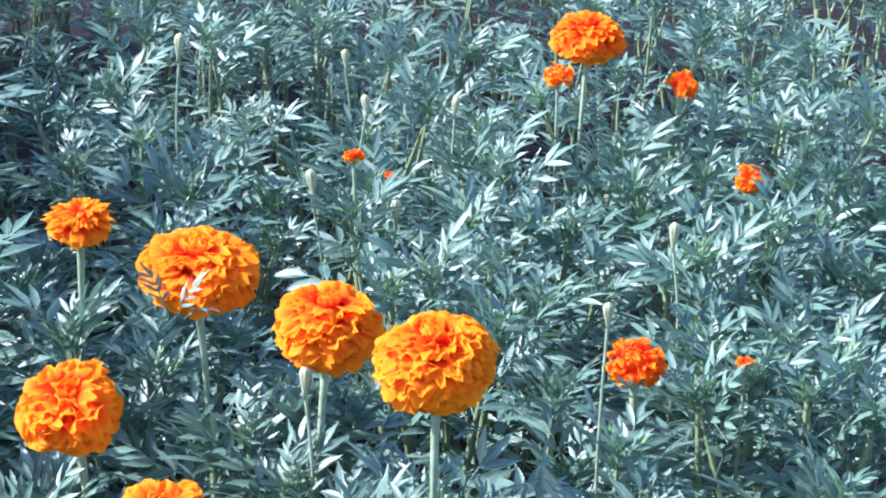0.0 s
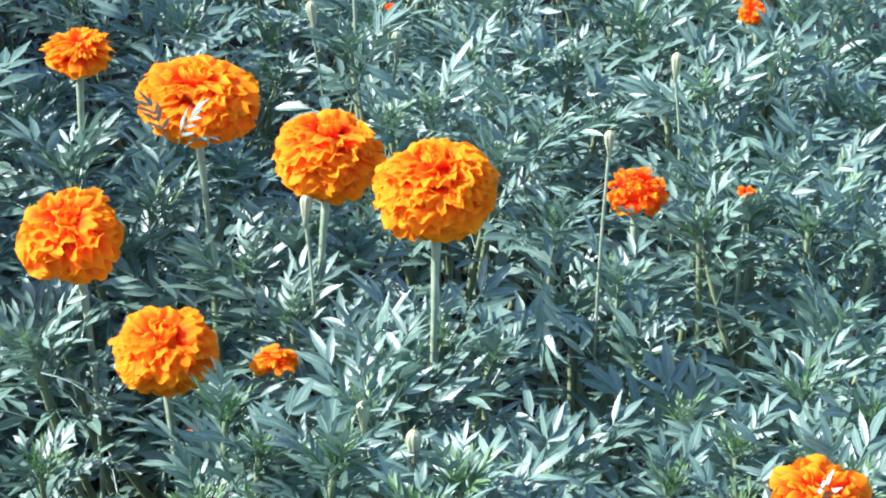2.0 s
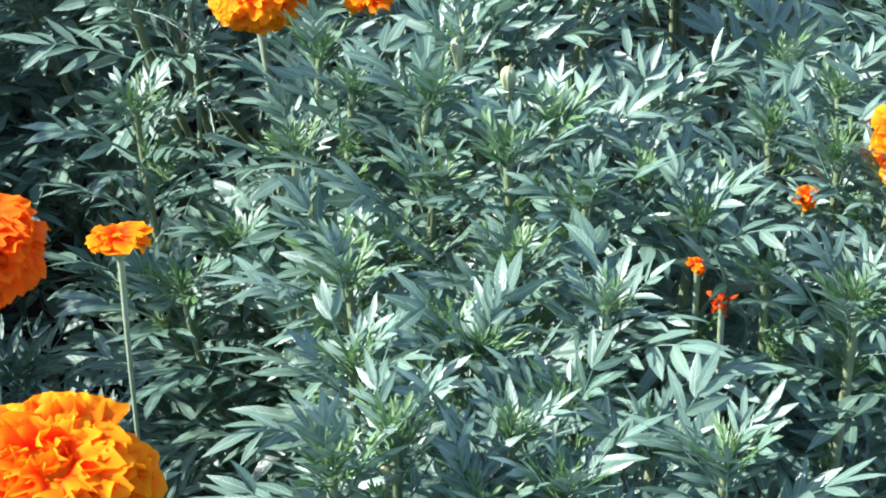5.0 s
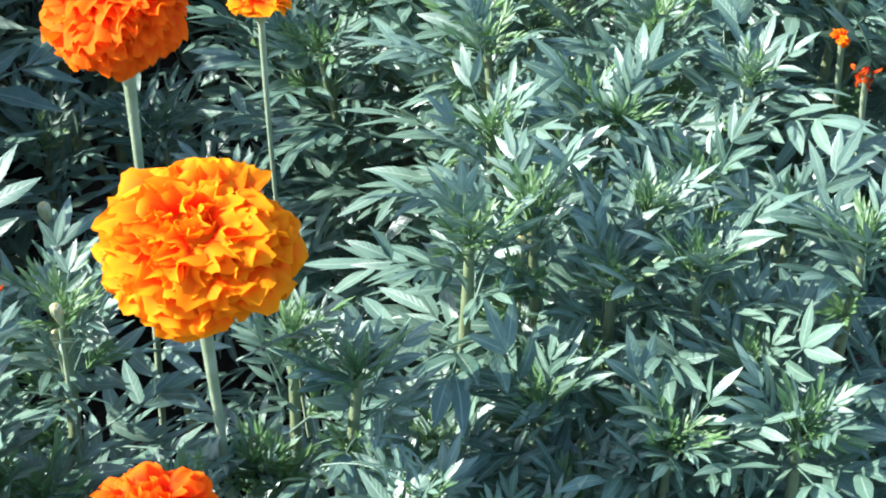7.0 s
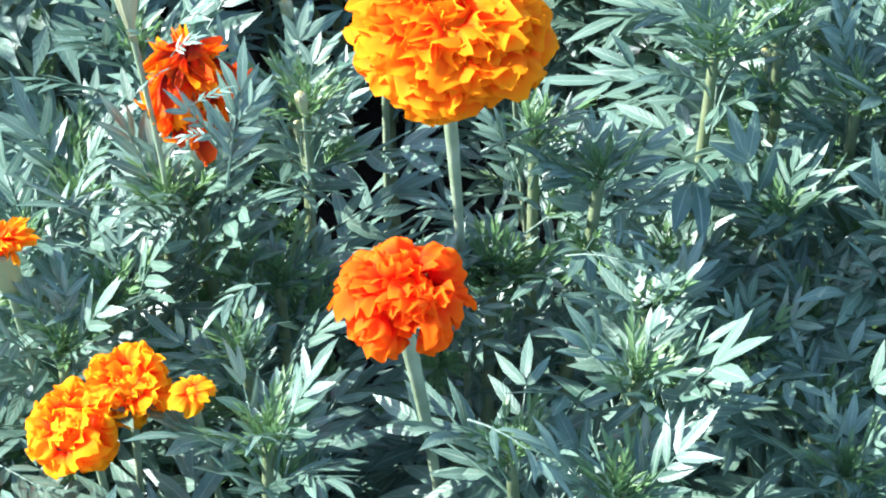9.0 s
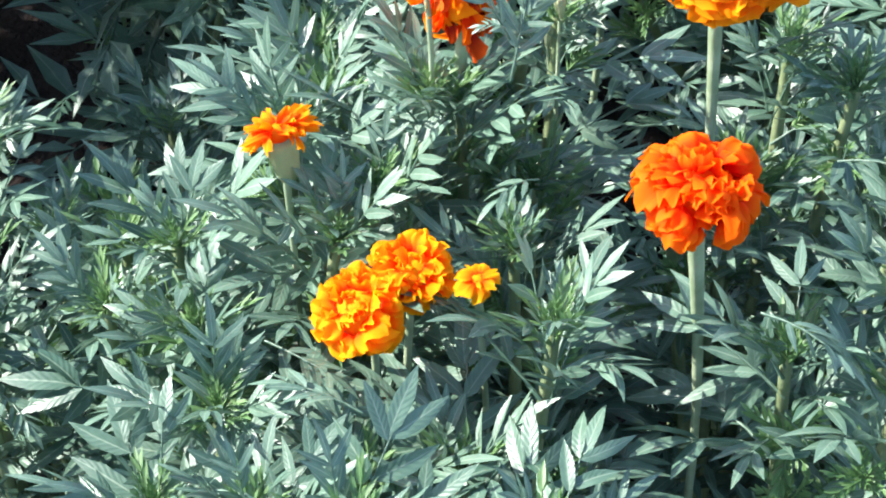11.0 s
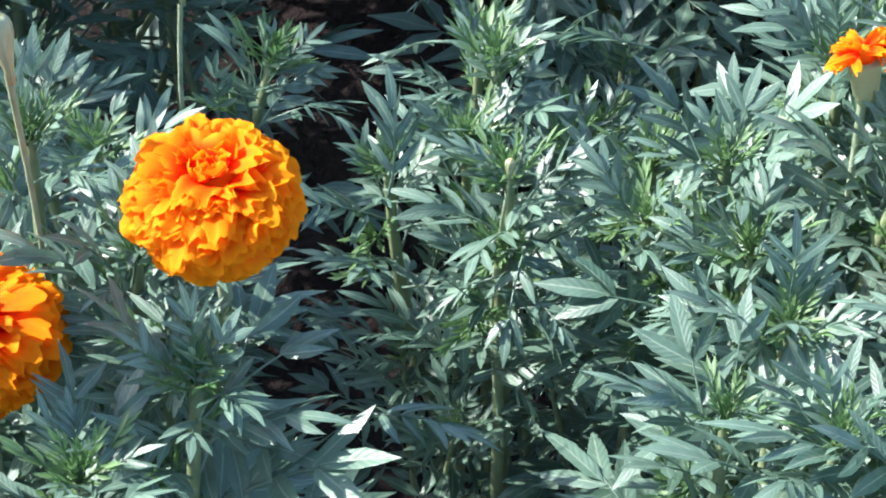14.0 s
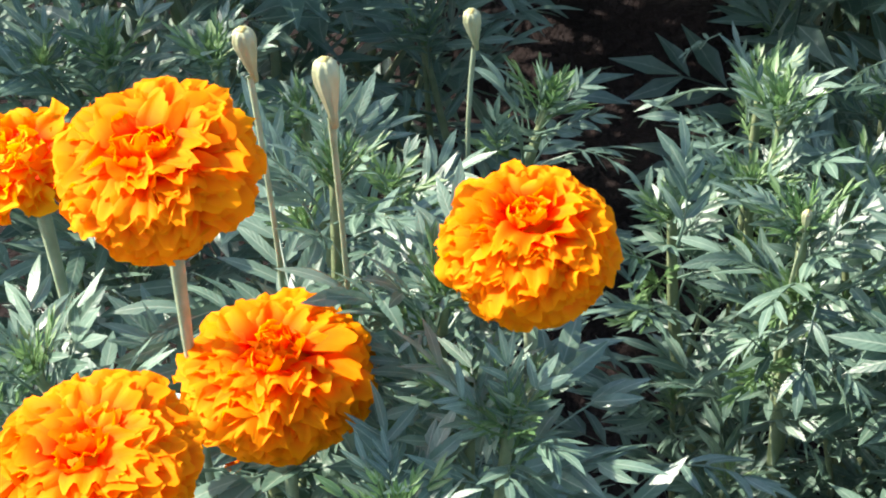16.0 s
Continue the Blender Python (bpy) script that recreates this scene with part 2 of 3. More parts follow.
TUFTS = [tuft_pile(rng, 15, TENDER) for _ in range(6)]
COARSE_TUFTS = [tuft_pile(rng, 8, SPARSE_TENDER) for _ in range(4)]
TUFT_MESH = [p.mesh("young_leaves", [YOUNG]) for p in TUFTS]

# distance below the tip, angle from the shoot's axis, size
NODES = ((0.004, 20, 0.48), (0.010, 27, 0.64), (0.019, 35, 0.80), (0.032, 43, 0.94), (0.049, 50, 1.04),
         (0.070, 58, 1.12), (0.094, 67, 1.18), (0.122, 78, 1.18))


def shoot_leaves(axis, rnd, nodes=NODES, big=0.88):
    """Pose and size of every leaf of a shoot, about its tip; leaves stand in crossed pairs."""
    q = Vector((0, 0, 1)).rotation_difference(axis).to_matrix().to_4x4()
    turn = rnd.uniform(0, 360)
    for k, (below, lean, size) in enumerate(nodes):
        for side in ((0, 122, 238) if k in (1, 2, 3) else (0, 180)):
            az = radians(turn + 84 * k + side + rnd.uniform(-18, 18))
            up = radians(90 - lean + rnd.uniform(-14, 14))
            m = (q @ Matrix.Translation((0, 0, -below * rnd.uniform(0.88, 1.12))) @ Matrix.Rotation(az, 4, "Z") @ Matrix.Translation((0.0025, 0, 0))
                 @ Matrix.Rotation(-up, 4, "Y") @ Matrix.Rotation(radians(rnd.uniform(-26, 26)), 4, "X"))
            yield m, size * big * rnd.uniform(0.78, 1.22)


def shoot_mesh(rnd, full, tufts, nodes=NODES, big=0.84):
    """A whole leafy shoot in one mesh, its tip at the origin."""
    pile = Pile()
    tuft = rnd.choice(tufts)
    pile.add(tuft.v, tuft.f, tuft.uv, Matrix.Scale(0.8, 4), 1)
    for m, size in shoot_leaves(Vector((0, 0, 1)), rnd, nodes, big):
        src = rnd.choice(full)
        pile.add(src.v, src.f, src.uv, m @ Matrix.Scale(size, 4))
    pile.add(*tube([(0, 0, -0.15), (0.002, 0, -0.09), (0, 0, 0)], [0.0029, 0.0026, 0.0017], 5), slot=2)
    return pile.mesh("shoot", [LEAF, YOUNG, STEM])


LONG_NODES = NODES + ((0.152, 90, 1.1),)
FILL_SHOOTS = [shoot_mesh(rng, COARSE, COARSE_TUFTS, LONG_NODES, 0.95) for _ in range(10)]
FAR_SHOOTS = [shoot_mesh(rng, SPARSE, COARSE_TUFTS, LONG_NODES, 0.95) for _ in range(10)]
LOW_SHOOTS = [shoot_mesh(rng, SIMPLE, COARSE_TUFTS[:1], NODES[2:], 1.0) for _ in range(4)]


def petal_mesh(width, length, wave, rnd, mat, cols=13, rows=5, cup=0.25, roll=0.42):
    """A ruffled, round-lobed petal along +Z, its face towards +Y, curling back at the rim."""
    verts, faces, uvs = [], [], []
    ph, waves, notch = rnd.uniform(0, 6.3), rnd.uniform(1.3, 2.2), rnd.uniform(-0.05, 0.12)
    skew = rnd.uniform(-0.15, 0.15)
    for r in range(rows + 1):
        v = r / rows
        for c in range(cols):
            u = 2 * c / (cols - 1) - 1
            x = u * width * 0.5 * (0.25 + 0.95 * math.sin(math.pi * (0.05 + 0.62 * v)))
            round_off = 0.24 * u * u + 0.12 * u ** 6 + 0.5 * notch * math.exp(-(u / 0.22) ** 2) + 0.4 * skew * u
            reach = v * (1 - round_off * v) + (rnd.uniform(-0.016, 0.014) if r == rows else 0.0)
            frill = 0.028 * v ** 4 * math.sin(5.2 * math.pi * u + 3 * ph)
            ruffle = frill + wave * v ** 1.6 * (math.sin(waves * math.pi * u + ph) + 0.2 * math.sin(2.3 * waves * math.pi * u + 2 * ph))
            y = cup * width * u * u * (0.3 + 0.7 * v) - roll * length * v ** 2.4 + ruffle
            verts.append((x, y, length * reach + 0.35 * ruffle * u))
            uvs.append((u, v))
            if r and c:
                i = r * cols + c
                faces.append((i - cols - 1, i - cols, i, i - 1))
    return mesh_of("petal", verts, faces, uvs, [mat])


PETAL_MATS = {"orange": ORANGE, "deep": DEEP, "gold": GOLD}
PETALS = {key: [petal_mesh(rng.uniform(0.36, 0.52), rng.uniform(0.40, 0.48), rng.uniform(0.055, 0.10), rng, mat, cup=rng.uniform(-0.05, 0.4), roll=rng.uniform(0.3, 0.9)) for _ in range(16)]
          for key, mat in PETAL_MATS.items()}
INNER = {key: [petal_mesh(rng.uniform(0.26, 0.36), rng.uniform(0.36, 0.44), rng.uniform(0.03, 0.06), rng, mat, cup=rng.uniform(0.3, 0.6), roll=rng.uniform(-0.45, 0.15)) for _ in range(8)]
         for key, mat in PETAL_MATS.items()}
FRILLED = {key: [petal_mesh(rng.uniform(0.40, 0.62), rng.uniform(0.38, 0.48), rng.uniform(0.08, 0.125), rng, mat, cup=rng.uniform(-0.3, 0.3), roll=rng.uniform(-0.15, 0.8)) for _ in range(14)]
           for key, mat in PETAL_MATS.items()}
LIMP = [petal_mesh(rng.uniform(0.2, 0.4), rng.uniform(0.6, 1.0), rng.uniform(0.09, 0.16), rng, mat, cols=10, cup=rng.uniform(0.4, 1.5), roll=rng.uniform(-1.0, 1.0)) for mat in (WILTED, DEEP, WILTED, ORANGE, WILTED, DEEP, ORANGE)]
CURLY = {key: [petal_mesh(rng.uniform(0.12, 0.2), rng.uniform(0.36, 0.5), 0.04, rng, mat, cols=8, cup=rng.uniform(0.4, 0.9), roll=rng.uniform(0.0, 0.9)) for _ in range(6)]
         for key, mat in PETAL_MATS.items()}


def lathe(profile, sides, mat, ribs=0.0, squash=1.0, lobes=0):
    """A turned body from (radius, z) rows; ribs: depth of its grooves."""
    pile = Pile()
    verts, faces, uvs = [], [], []
    for k, (r, z) in enumerate(profile):
        for s in range(sides):
            a = 2 * math.pi * s / sides
            rr = r * (1 + (ribs * (abs(math.cos(a * lobes / 2)) * 2 - 1.2) if lobes else ribs if s % 2 else -ribs))
            verts.append((rr * math.cos(a), rr * math.sin(a) * squash, z))
            uvs.append((0.6, k / (len(profile) - 1)))
        if k:
            for s in range(sides):
                n = (s + 1) % sides
                faces.append(((k - 1) * sides + s, (k - 1) * sides + n, k * sides + n, k * sides + s))
    faces.append(tuple(range(sides))[::-1])
    faces.append(tuple(range(len(verts) - sides, len(verts))))
    pile.add(verts, faces, uvs)
    return pile.mesh("body", [mat])


def ball(rx, rz, mat):
    return lathe([(max(0.02, math.sin(math.pi * k / 8)) * rx, -math.cos(math.pi * k / 8) * rz) for k in range(9)], 14, mat)


CORE = {key: ball(1.0, 1.0, mat) for key, mat in (("orange", ORANGE), ("deep", DEEP), ("gold", GOLD), ("wilted", WILTED))}
CALYX_MESH = lathe([(0.20, -0.62), (0.30, -0.45), (0.36, -0.2), (0.40, 0.0), (0.42, 0.12)], 14, CALYX, 0.03)
BUD_MESH = lathe([(0.0013, -0.017), (0.0018, -0.011), (0.0028, -0.006), (0.0039, -0.001), (0.0046, 0.003), (0.0047, 0.006), (0.0041, 0.0088), (0.0029, 0.0103), (0.0010, 0.0109)], 32, BUD_GREEN, 0.11, lobes=8)
BUD_TIP = lathe([(0.0022, 0.0096), (0.0021, 0.0108), (0.0012, 0.0115), (0.0004, 0.0117)], 8, BUD_YELLOW, 0.12)


def flower_head(plant, c, d, key="orange", kind="pompon", tilt=(0.0, 0.0), turn=0.0, squash=0.72, count=100, label="", joined=False, calyx=1.0, opening=1.2, seed=1):
    """A flower head of width d whose middle stands at c (in the plant's frame), with its petals and green calyx."""
    rnd = random.Random(seed)
    r = d / 2
    base = (Matrix.Translation(c) @ Matrix.Rotation(radians(tilt[0]), 4, "X") @ Matrix.Rotation(radians(tilt[1]), 4, "Y") @ Matrix.Rotation(radians(turn), 4, "Z"))
    core_key = "wilted" if kind == "wilted" else key
    core_size = 0.5 if kind in ("pompon", "ragged") else 0.26 if kind != "wilted" else 0.16
    head = part("flower_head", CORE[core_key], plant, label, base @ Matrix.Diagonal((r * core_size, r * core_size, r * core_size * squash, 1)))
    undo = head.matrix_basis.inverted() @ base
    gathered = Pile()
    top_rows = []
    for k in range(count):
        f = (k + 0.5) / count
        az = k * 2.39996 + rnd.uniform(-0.35, 0.35)
        if kind in ("pompon", "ragged"):
            theta = math.acos(1 - 1.52 * f) if kind == "pompon" else math.acos(1 - 1.35 * f)
            spread = 0.04 + 0.3 * min(1, theta / 1.7)
            size = (0.88 + 0.17 * min(1, theta / 0.9)) * (0.92 if count > 280 else 1.0)
            if kind == "ragged":
                size *= rnd.uniform(0.72, 1.15)
            src = rnd.choice(INNER[key] if theta < rnd.uniform(0.15, 0.5) else FRILLED[key] if kind == "ragged" or rnd.random() < 0.4 else PETALS[key])
        elif kind == "crested":
            if k < count * 0.55:
                theta, spread, size, src = 0.95 * math.sqrt(k / (count * 0.55)), 0.25, 1.0, rnd.choice(CURLY[key])
            else:
                theta = 1.25 + 0.65 * (k / count - 0.55) / 0.45
                spread, size, src = 0.6, 1.12, rnd.choice(PETALS[key])
        elif kind == "tousled":
            if math.sin(az * 2 + seed) + rnd.uniform(-0.7, 0.7) < -0.35:
                continue
            theta = 0.1 + opening * 1.1 * math.sqrt(f)
            spread, size = rnd.uniform(-0.2, 0.9), rnd.uniform(0.7, 1.3)
            src = rnd.choice(FRILLED[key] if rnd.random() < 0.55 and calyx < 1.5 else CURLY[key])
        elif kind == "open":
            theta = 0.15 + opening * math.sqrt(f)
            spread, size = 0.18, (0.7 + 0.45 * f) * 1.35
            src = rnd.choice(PETALS[key] if f > 0.35 else CURLY[key])
        else:
            theta = 0.1 + 1.7 * f
            spread, size, src = 1.0, rnd.uniform(0.35, 0.8), rnd.choice(LIMP)
        theta = max(0.02, theta + rnd.uniform(-0.13, 0.13))
        out = Vector((math.sin(theta) * math.cos(az), math.sin(theta) * math.sin(az), math.cos(theta)))
        down = Vector((math.cos(theta) * math.cos(az), math.cos(theta) * math.sin(az), -math.sin(theta)))
        z = (out + down * spread * rnd.uniform(0.75, 1.2)).normalized()
        if kind == "wilted":
            loose = Vector((rnd.uniform(-1, 1), rnd.uniform(-1, 1), rnd.uniform(-1, 0.6)))
            z = (loose * 0.7 + Vector((out.x, out.y, 0)) * 0.25 - Vector((0, 0, 0.75))).normalized()
        y = -(down - z * down.dot(z)).normalized()
        swing = 1.1 if kind in ("ragged", "tousled") else 0.6
        y = (y + y.cross(z) * rnd.uniform(-swing, swing)).normalized()
        x = y.cross(z).normalized()
        at = out * (r * (0.55 if kind == "pompon" else 0.54 if kind == "ragged" else 0.34 if kind == "crested" else 0.45 if kind == "wilted" else 0.2))
        lump = 1 + (0.34 if kind == "ragged" else 0.12) * noise.noise(out * 2.4 + Vector((seed, 0.5 * seed, 0.0)))
        if kind in ("pompon", "ragged"):
            at *= lump
        elif kind == "wilted":
            at.z -= 0.9 * r * f
        rot = Matrix((x, y, z)).transposed().to_4x4()
        m = Matrix.Diagonal((1, 1, 1, 1)) @ Matrix.Translation(at) @ rot @ Matrix.Scale(r * size * rnd.uniform(0.92, 1.2) * (0.86 if kind == "ragged" else 0.88 if kind == "pompon" else 1.0), 4)
        if squash < 1:
            m = Matrix.Diagonal((1, 1, squash, 1)) @ m
        if joined:
            gathered.add([v.co[:] for v in src.vertices], [p.vertices[:] for p in src.polygons], [(0.0, max(0.0, min(1.0, v.co.z / 0.5))) for v in src.vertices], m)
        else:
            part("petal", src, head, "", undo @ m)
    if joined:
        mat = WILTED if kind == "wilted" else {"orange": ORANGE, "deep": DEEP, "gold": GOLD}[key]
        me = gathered.mesh("petals", [mat])
        part("petals", me, head, "", undo)
    drop = -0.42 * r * squash if kind in ("pompon", "ragged") else -0.15 * r * calyx
    part("calyx", CALYX_MESH, head, "pale green ribbed calyx", undo @ Matrix.Translation((0, 0, drop)) @ Matrix.Scale(max(r, 0.008) * (0.62 if kind != "open" else 0.5), 4) @ Matrix.Diagonal((calyx ** 0.5, calyx ** 0.5, calyx ** 1.3, 1)))
    return base @ Vector((0, 0, drop - 0.3 * r))


def peduncle(plant, top, foot, thick=0.0026, flare=0.0048, bend=0.008, seed=0):
    """The bare stalk under a flower or bud, wider towards its top."""
    rnd = random.Random(seed)
    a, b = Vector(foot), Vector(top)
    side = Vector((rnd.uniform(-1, 1), rnd.uniform(-1, 1), 0)) * bend
    pts = [a.lerp(b, k / 8) + side * math.sin(math.pi * k / 8) for k in range(9)]
    pile = Pile()
    pile.add(*tube(pts, [thick * (1.15 - 0.15 * k / 8) + (flare - thick) * max(0, k / 8 - 0.55) ** 1.6 / 0.28 for k in range(9)], 8))
    part("peduncle", pile.mesh("peduncle", [PEDUNCLE]), plant, "smooth grey-green flower stalk")


def limb(pile, foot, top, r0, r1, rnd):
    a, b = Vector(foot), Vector(top)
    mid = a.lerp(b, 0.5) + Vector(((b.x - a.x) * 0.25, (b.y - a.y) * 0.25, -0.01)) + Vector((rnd.uniform(-1, 1), rnd.uniform(-1, 1), 0)) * 0.008
    pts = [(a * (1 - s) ** 2 + mid * 2 * s * (1 - s) + b * s * s) for s in (k / 6 for k in range(7))]
    pile.add(*tube(pts, [r0 + (r1 - r0) * k / 6 for k in range(7)], 6))


def plant_root(x, y, label, group=""):
    root = new("marigold_plant")
    root.location = (x, y, 0)
    return tagged(root, label, "plant", group or "marigolds of the bed")


TIPS = []


def marigold(x, y, tips, seed, label, heads=(), buds=(), leaves=(), leafy=True, shoots=None, size=1.0):
    """A marigold with its foot at (x, y): a branched stem, a leafy shoot at each tip, flower heads and buds.
    Tips, heads and buds are given in the world."""
    rnd = random.Random(seed)
    root = plant_root(x, y, label)
    stem = Pile()
    o = Vector((x, y, 0))
    limb(stem, (0, 0, -0.02), (0, 0, 0.26), 0.0056, 0.0046, rnd)
    for tip in tips:
        TIPS.append(Vector(tip))
        p = Vector(tip) - o
        fork = 0.10 + 0.22 * rnd.random()
        limb(stem, (0, 0, fork), p, 0.0046, 0.0023, rnd)
        axis = (Vector((p.x * 0.5, p.y * 0.5, 0.30)) + Vector((rnd.uniform(-1, 1), rnd.uniform(-1, 1), 0)) * 0.05).normalized()
        if leafy:
            q = Vector((0, 0, 1)).rotation_difference(axis).to_matrix().to_4x4()
            part("young_leaves", rnd.choice(TUFT_MESH), root, "tuft of fine yellowish-green young leaves", Matrix.Translation(p) @ q @ Matrix.Rotation(rnd.uniform(0, 6.3), 4, "Z") @ Matrix.Scale(rnd.uniform(0.65, 0.95), 4))
            part("shoot", rnd.choice(FILL_SHOOTS if size < 1.0 else LOW_SHOOTS), root, "", Matrix.Translation(p - axis * 0.115) @ q @ Matrix.Rotation(rnd.uniform(0, 6.3), 4, "Z") @ Matrix.Scale(0.9 if size == 1.0 else 0.66, 4))
            for below in (0.04, 0.068):
                part("young_leaves", rnd.choice(TUFT_MESH), root, "", Matrix.Translation(p - axis * below) @ q @ Matrix.Rotation(rnd.uniform(0, 6.3), 4, "Z")
                     @ Matrix.Rotation(0.85, 4, "Y") @ Matrix.Translation((0, 0, 0.016)) @ Matrix.Scale(rnd.uniform(0.5, 0.75), 4))
            for m, scale in shoot_leaves(axis, rnd, NODES if size == 1.0 else NODES[:6], 0.88 * size):
                part("leaf", rnd.choice(MATURE_MESH), root, "", Matrix.Translation(p) @ m @ Matrix.Scale(scale, 4))
        else:
            q = Vector((0, 0, 1)).rotation_difference(axis).to_matrix().to_4x4()
            part("shoot", rnd.choice(shoots or FAR_SHOOTS), root, "", Matrix.Translation(p) @ q @ Matrix.Rotation(rnd.uniform(0, 6.3), 4, "Z") @ Matrix.Scale(rnd.uniform(0.95, 1.25), 4))
    part("stem", stem.mesh("stem", [STEM]), root, "branched green stem")
    for k, (place, reach, roll) in enumerate(leaves):
        x = (Vector(reach) - Vector(place))
        span, x = x.length / 0.087, x.normalized()
        side = Vector((0, 0, 1)).cross(x).normalized()
        m = Matrix((x, side, x.cross(side))).transposed().to_4x4()
        part("leaf", MATURE_MESH[(k * 2 + 1) % 10], root, "", Matrix.Translation(Vector(place) - o) @ m @ Matrix.Rotation(radians(roll), 4, "X") @ Matrix.Scale(span, 4))
    for k, (place, d, kw) in enumerate(heads):
        p = Vector(place) - o
        low = flower_head(root, p, d, seed=seed * 31 + k, **kw)
        foot = Vector((p.x * 0.94, p.y * 0.94, p.z - 0.28))
        limb_foot = low.lerp(foot, 1.0)
        peduncle(root, low, limb_foot, 0.0016 if d > 0.04 else 0.0010, 0.0033 if d > 0.04 else 0.0017, seed=seed + k)
    for k, (place, big) in enumerate(buds):
        size = 0.86 * big
        p = Vector(place) - o
        lean = Matrix.Rotation(rnd.uniform(-0.15, 0.15), 4, "X") @ Matrix.Rotation(rnd.uniform(-0.15, 0.15), 4, "Y")
        bud = part("flower_bud", BUD_MESH, root, "closed ribbed pale green bud", Matrix.Translation(p) @ lean @ Matrix.Scale(size, 4))
        part("bud_tip", BUD_TIP, bud, "yellowish tip of the bud")
        peduncle(root, p + Vector((0, 0, -0.014 * size)), (p.x * 0.92, p.y * 0.92, p.z - 0.17), 0.0010, 0.0015 * size, seed=seed + k + 90)
    return root


# ---- the flowering plants ----
marigold(-0.481, 0.540, ((-0.493, 0.501, 0.475), (-0.465, 0.523, 0.480), (-0.484, 0.597, 0.475),), 1, "leafy marigold plant with closed buds on long stalks", size=0.74,
         buds=[((-0.579, 0.494, 0.558), 0.90)],
         leaves=[((-0.501, 0.604, 0.465), (-0.562, 0.622, 0.430), 10), ((-0.521, 0.656, 0.455), (-0.543, 0.654, 0.435), -10), ((-0.464, 0.451, 0.430), (-0.497, 0.450, 0.430), 20)])
marigold(-0.138, 1.005, ((-0.109, 0.958, 0.463), (-0.108, 1.068, 0.555), (-0.041, 0.994, 0.569), (-0.220, 1.080, 0.398), (-0.180, 0.981, 0.448), (-0.137, 1.009, 0.441), (-0.085, 1.029, 0.554), (-0.225, 0.917, 0.381),), 2, "marigold plant with one orange flower head",
         heads=[((-0.152, 1.142, 0.561), 0.065, dict(key="orange", squash=0.74, count=228, tilt=(16, 4), label="full round orange pompon flower head"))],
         leaves=[((-0.228, 1.139, 0.545), (-0.166, 1.109, 0.542), -30)])
marigold(0.257, 1.539, ((0.206, 1.642, 0.541), (0.243, 1.592, 0.536), (0.225, 1.516, 0.536), (0.299, 1.571, 0.541), (0.326, 1.512, 0.534), (0.219, 1.469, 0.538), (0.284, 1.474, 0.548),), 3, "leafy marigold plant with closed buds on long stalks",
         buds=[((0.198, 1.541, 0.618), 1.00)], leafy=False, shoots=FILL_SHOOTS)
marigold(-0.224, 0.397, ((-0.191, 0.440, 0.567), (-0.248, 0.394, 0.528), (-0.243, 0.349, 0.549), (-0.215, 0.405, 0.527),), 4, "marigold plant with several orange flower heads",
         heads=[((-0.245, 0.455, 0.570), 0.034, dict(key="gold", kind="ragged", squash=0.85, count=70, tilt=(12, 6), label="golden flower head with crowded petals")),
                ((-0.260, 0.438, 0.565), 0.038, dict(key="gold", kind="ragged", squash=0.8, count=74, tilt=(20, -15), label="golden flower head with crowded petals")),
                ((-0.221, 0.453, 0.574), 0.021, dict(key="gold", kind="open", squash=0.6, count=12, label="small golden flower with few petals"))])
marigold(-0.011, 0.551, ((-0.035, 0.572, 0.505), (-0.006, 0.558, 0.491), (0.007, 0.524, 0.495),), 5, "leafy marigold plant without open flowers")
marigold(0.062, 0.934, ((0.003, 0.937, 0.570), (0.077, 0.943, 0.554), (0.027, 0.969, 0.572), (0.099, 0.900, 0.555), (0.119, 0.946, 0.542), (0.044, 0.907, 0.563),), 6, "marigold plant with one orange flower head and buds",
         heads=[((0.100, 0.876, 0.548), 0.017, dict(key="orange", kind="tousled", count=32, joined=True, label="small deep orange flower between leaves"))],
         buds=[((0.002, 1.000, 0.580), 1.00)])
marigold(-0.242, 2.005, ((-0.426, 2.198, 0.508), (-0.353, 2.018, 0.501), (-0.058, 2.052, 0.529), (-0.201, 2.034, 0.512), (-0.288, 2.044, 0.518), (-0.224, 1.886, 0.517), (-0.152, 2.001, 0.474), (-0.235, 1.803, 0.496),), 7, "leafy marigold plant with closed buds on long stalks",
         buds=[((-0.261, 2.148, 0.600), 1.30), ((-0.059, 2.014, 0.580), 1.00)],
         leaves=[((-0.311, 2.071, 0.577), (-0.261, 2.065, 0.633), 50)], leafy=False)
marigold(-0.319, 0.377, ((-0.317, 0.367, 0.525), (-0.277, 0.357, 0.540), (-0.305, 0.406, 0.536),), 8, "leafy marigold plant without open flowers",
         leaves=[((-0.250, 0.400, 0.555), (-0.295, 0.408, 0.565), 15), ((-0.337, 0.431, 0.515), (-0.362, 0.433, 0.500), -15), ((-0.312, 0.398, 0.545), (-0.315, 0.405, 0.510), 5)])
marigold(-0.011, 0.698, ((-0.039, 0.697, 0.570), (-0.003, 0.682, 0.547), (0.010, 0.717, 0.562),), 9, "leafy marigold plant with closed buds on long stalks",
         buds=[((-0.043, 0.697, 0.553), 0.62)],
         leaves=[((0.002, 0.693, 0.521), (-0.016, 0.685, 0.552), 20)])
marigold(0.067, 0.669, ((0.032, 0.689, 0.555), (0.077, 0.624, 0.526), (0.102, 0.700, 0.564), (0.057, 0.662, 0.523),), 10, "leafy marigold plant without open flowers")
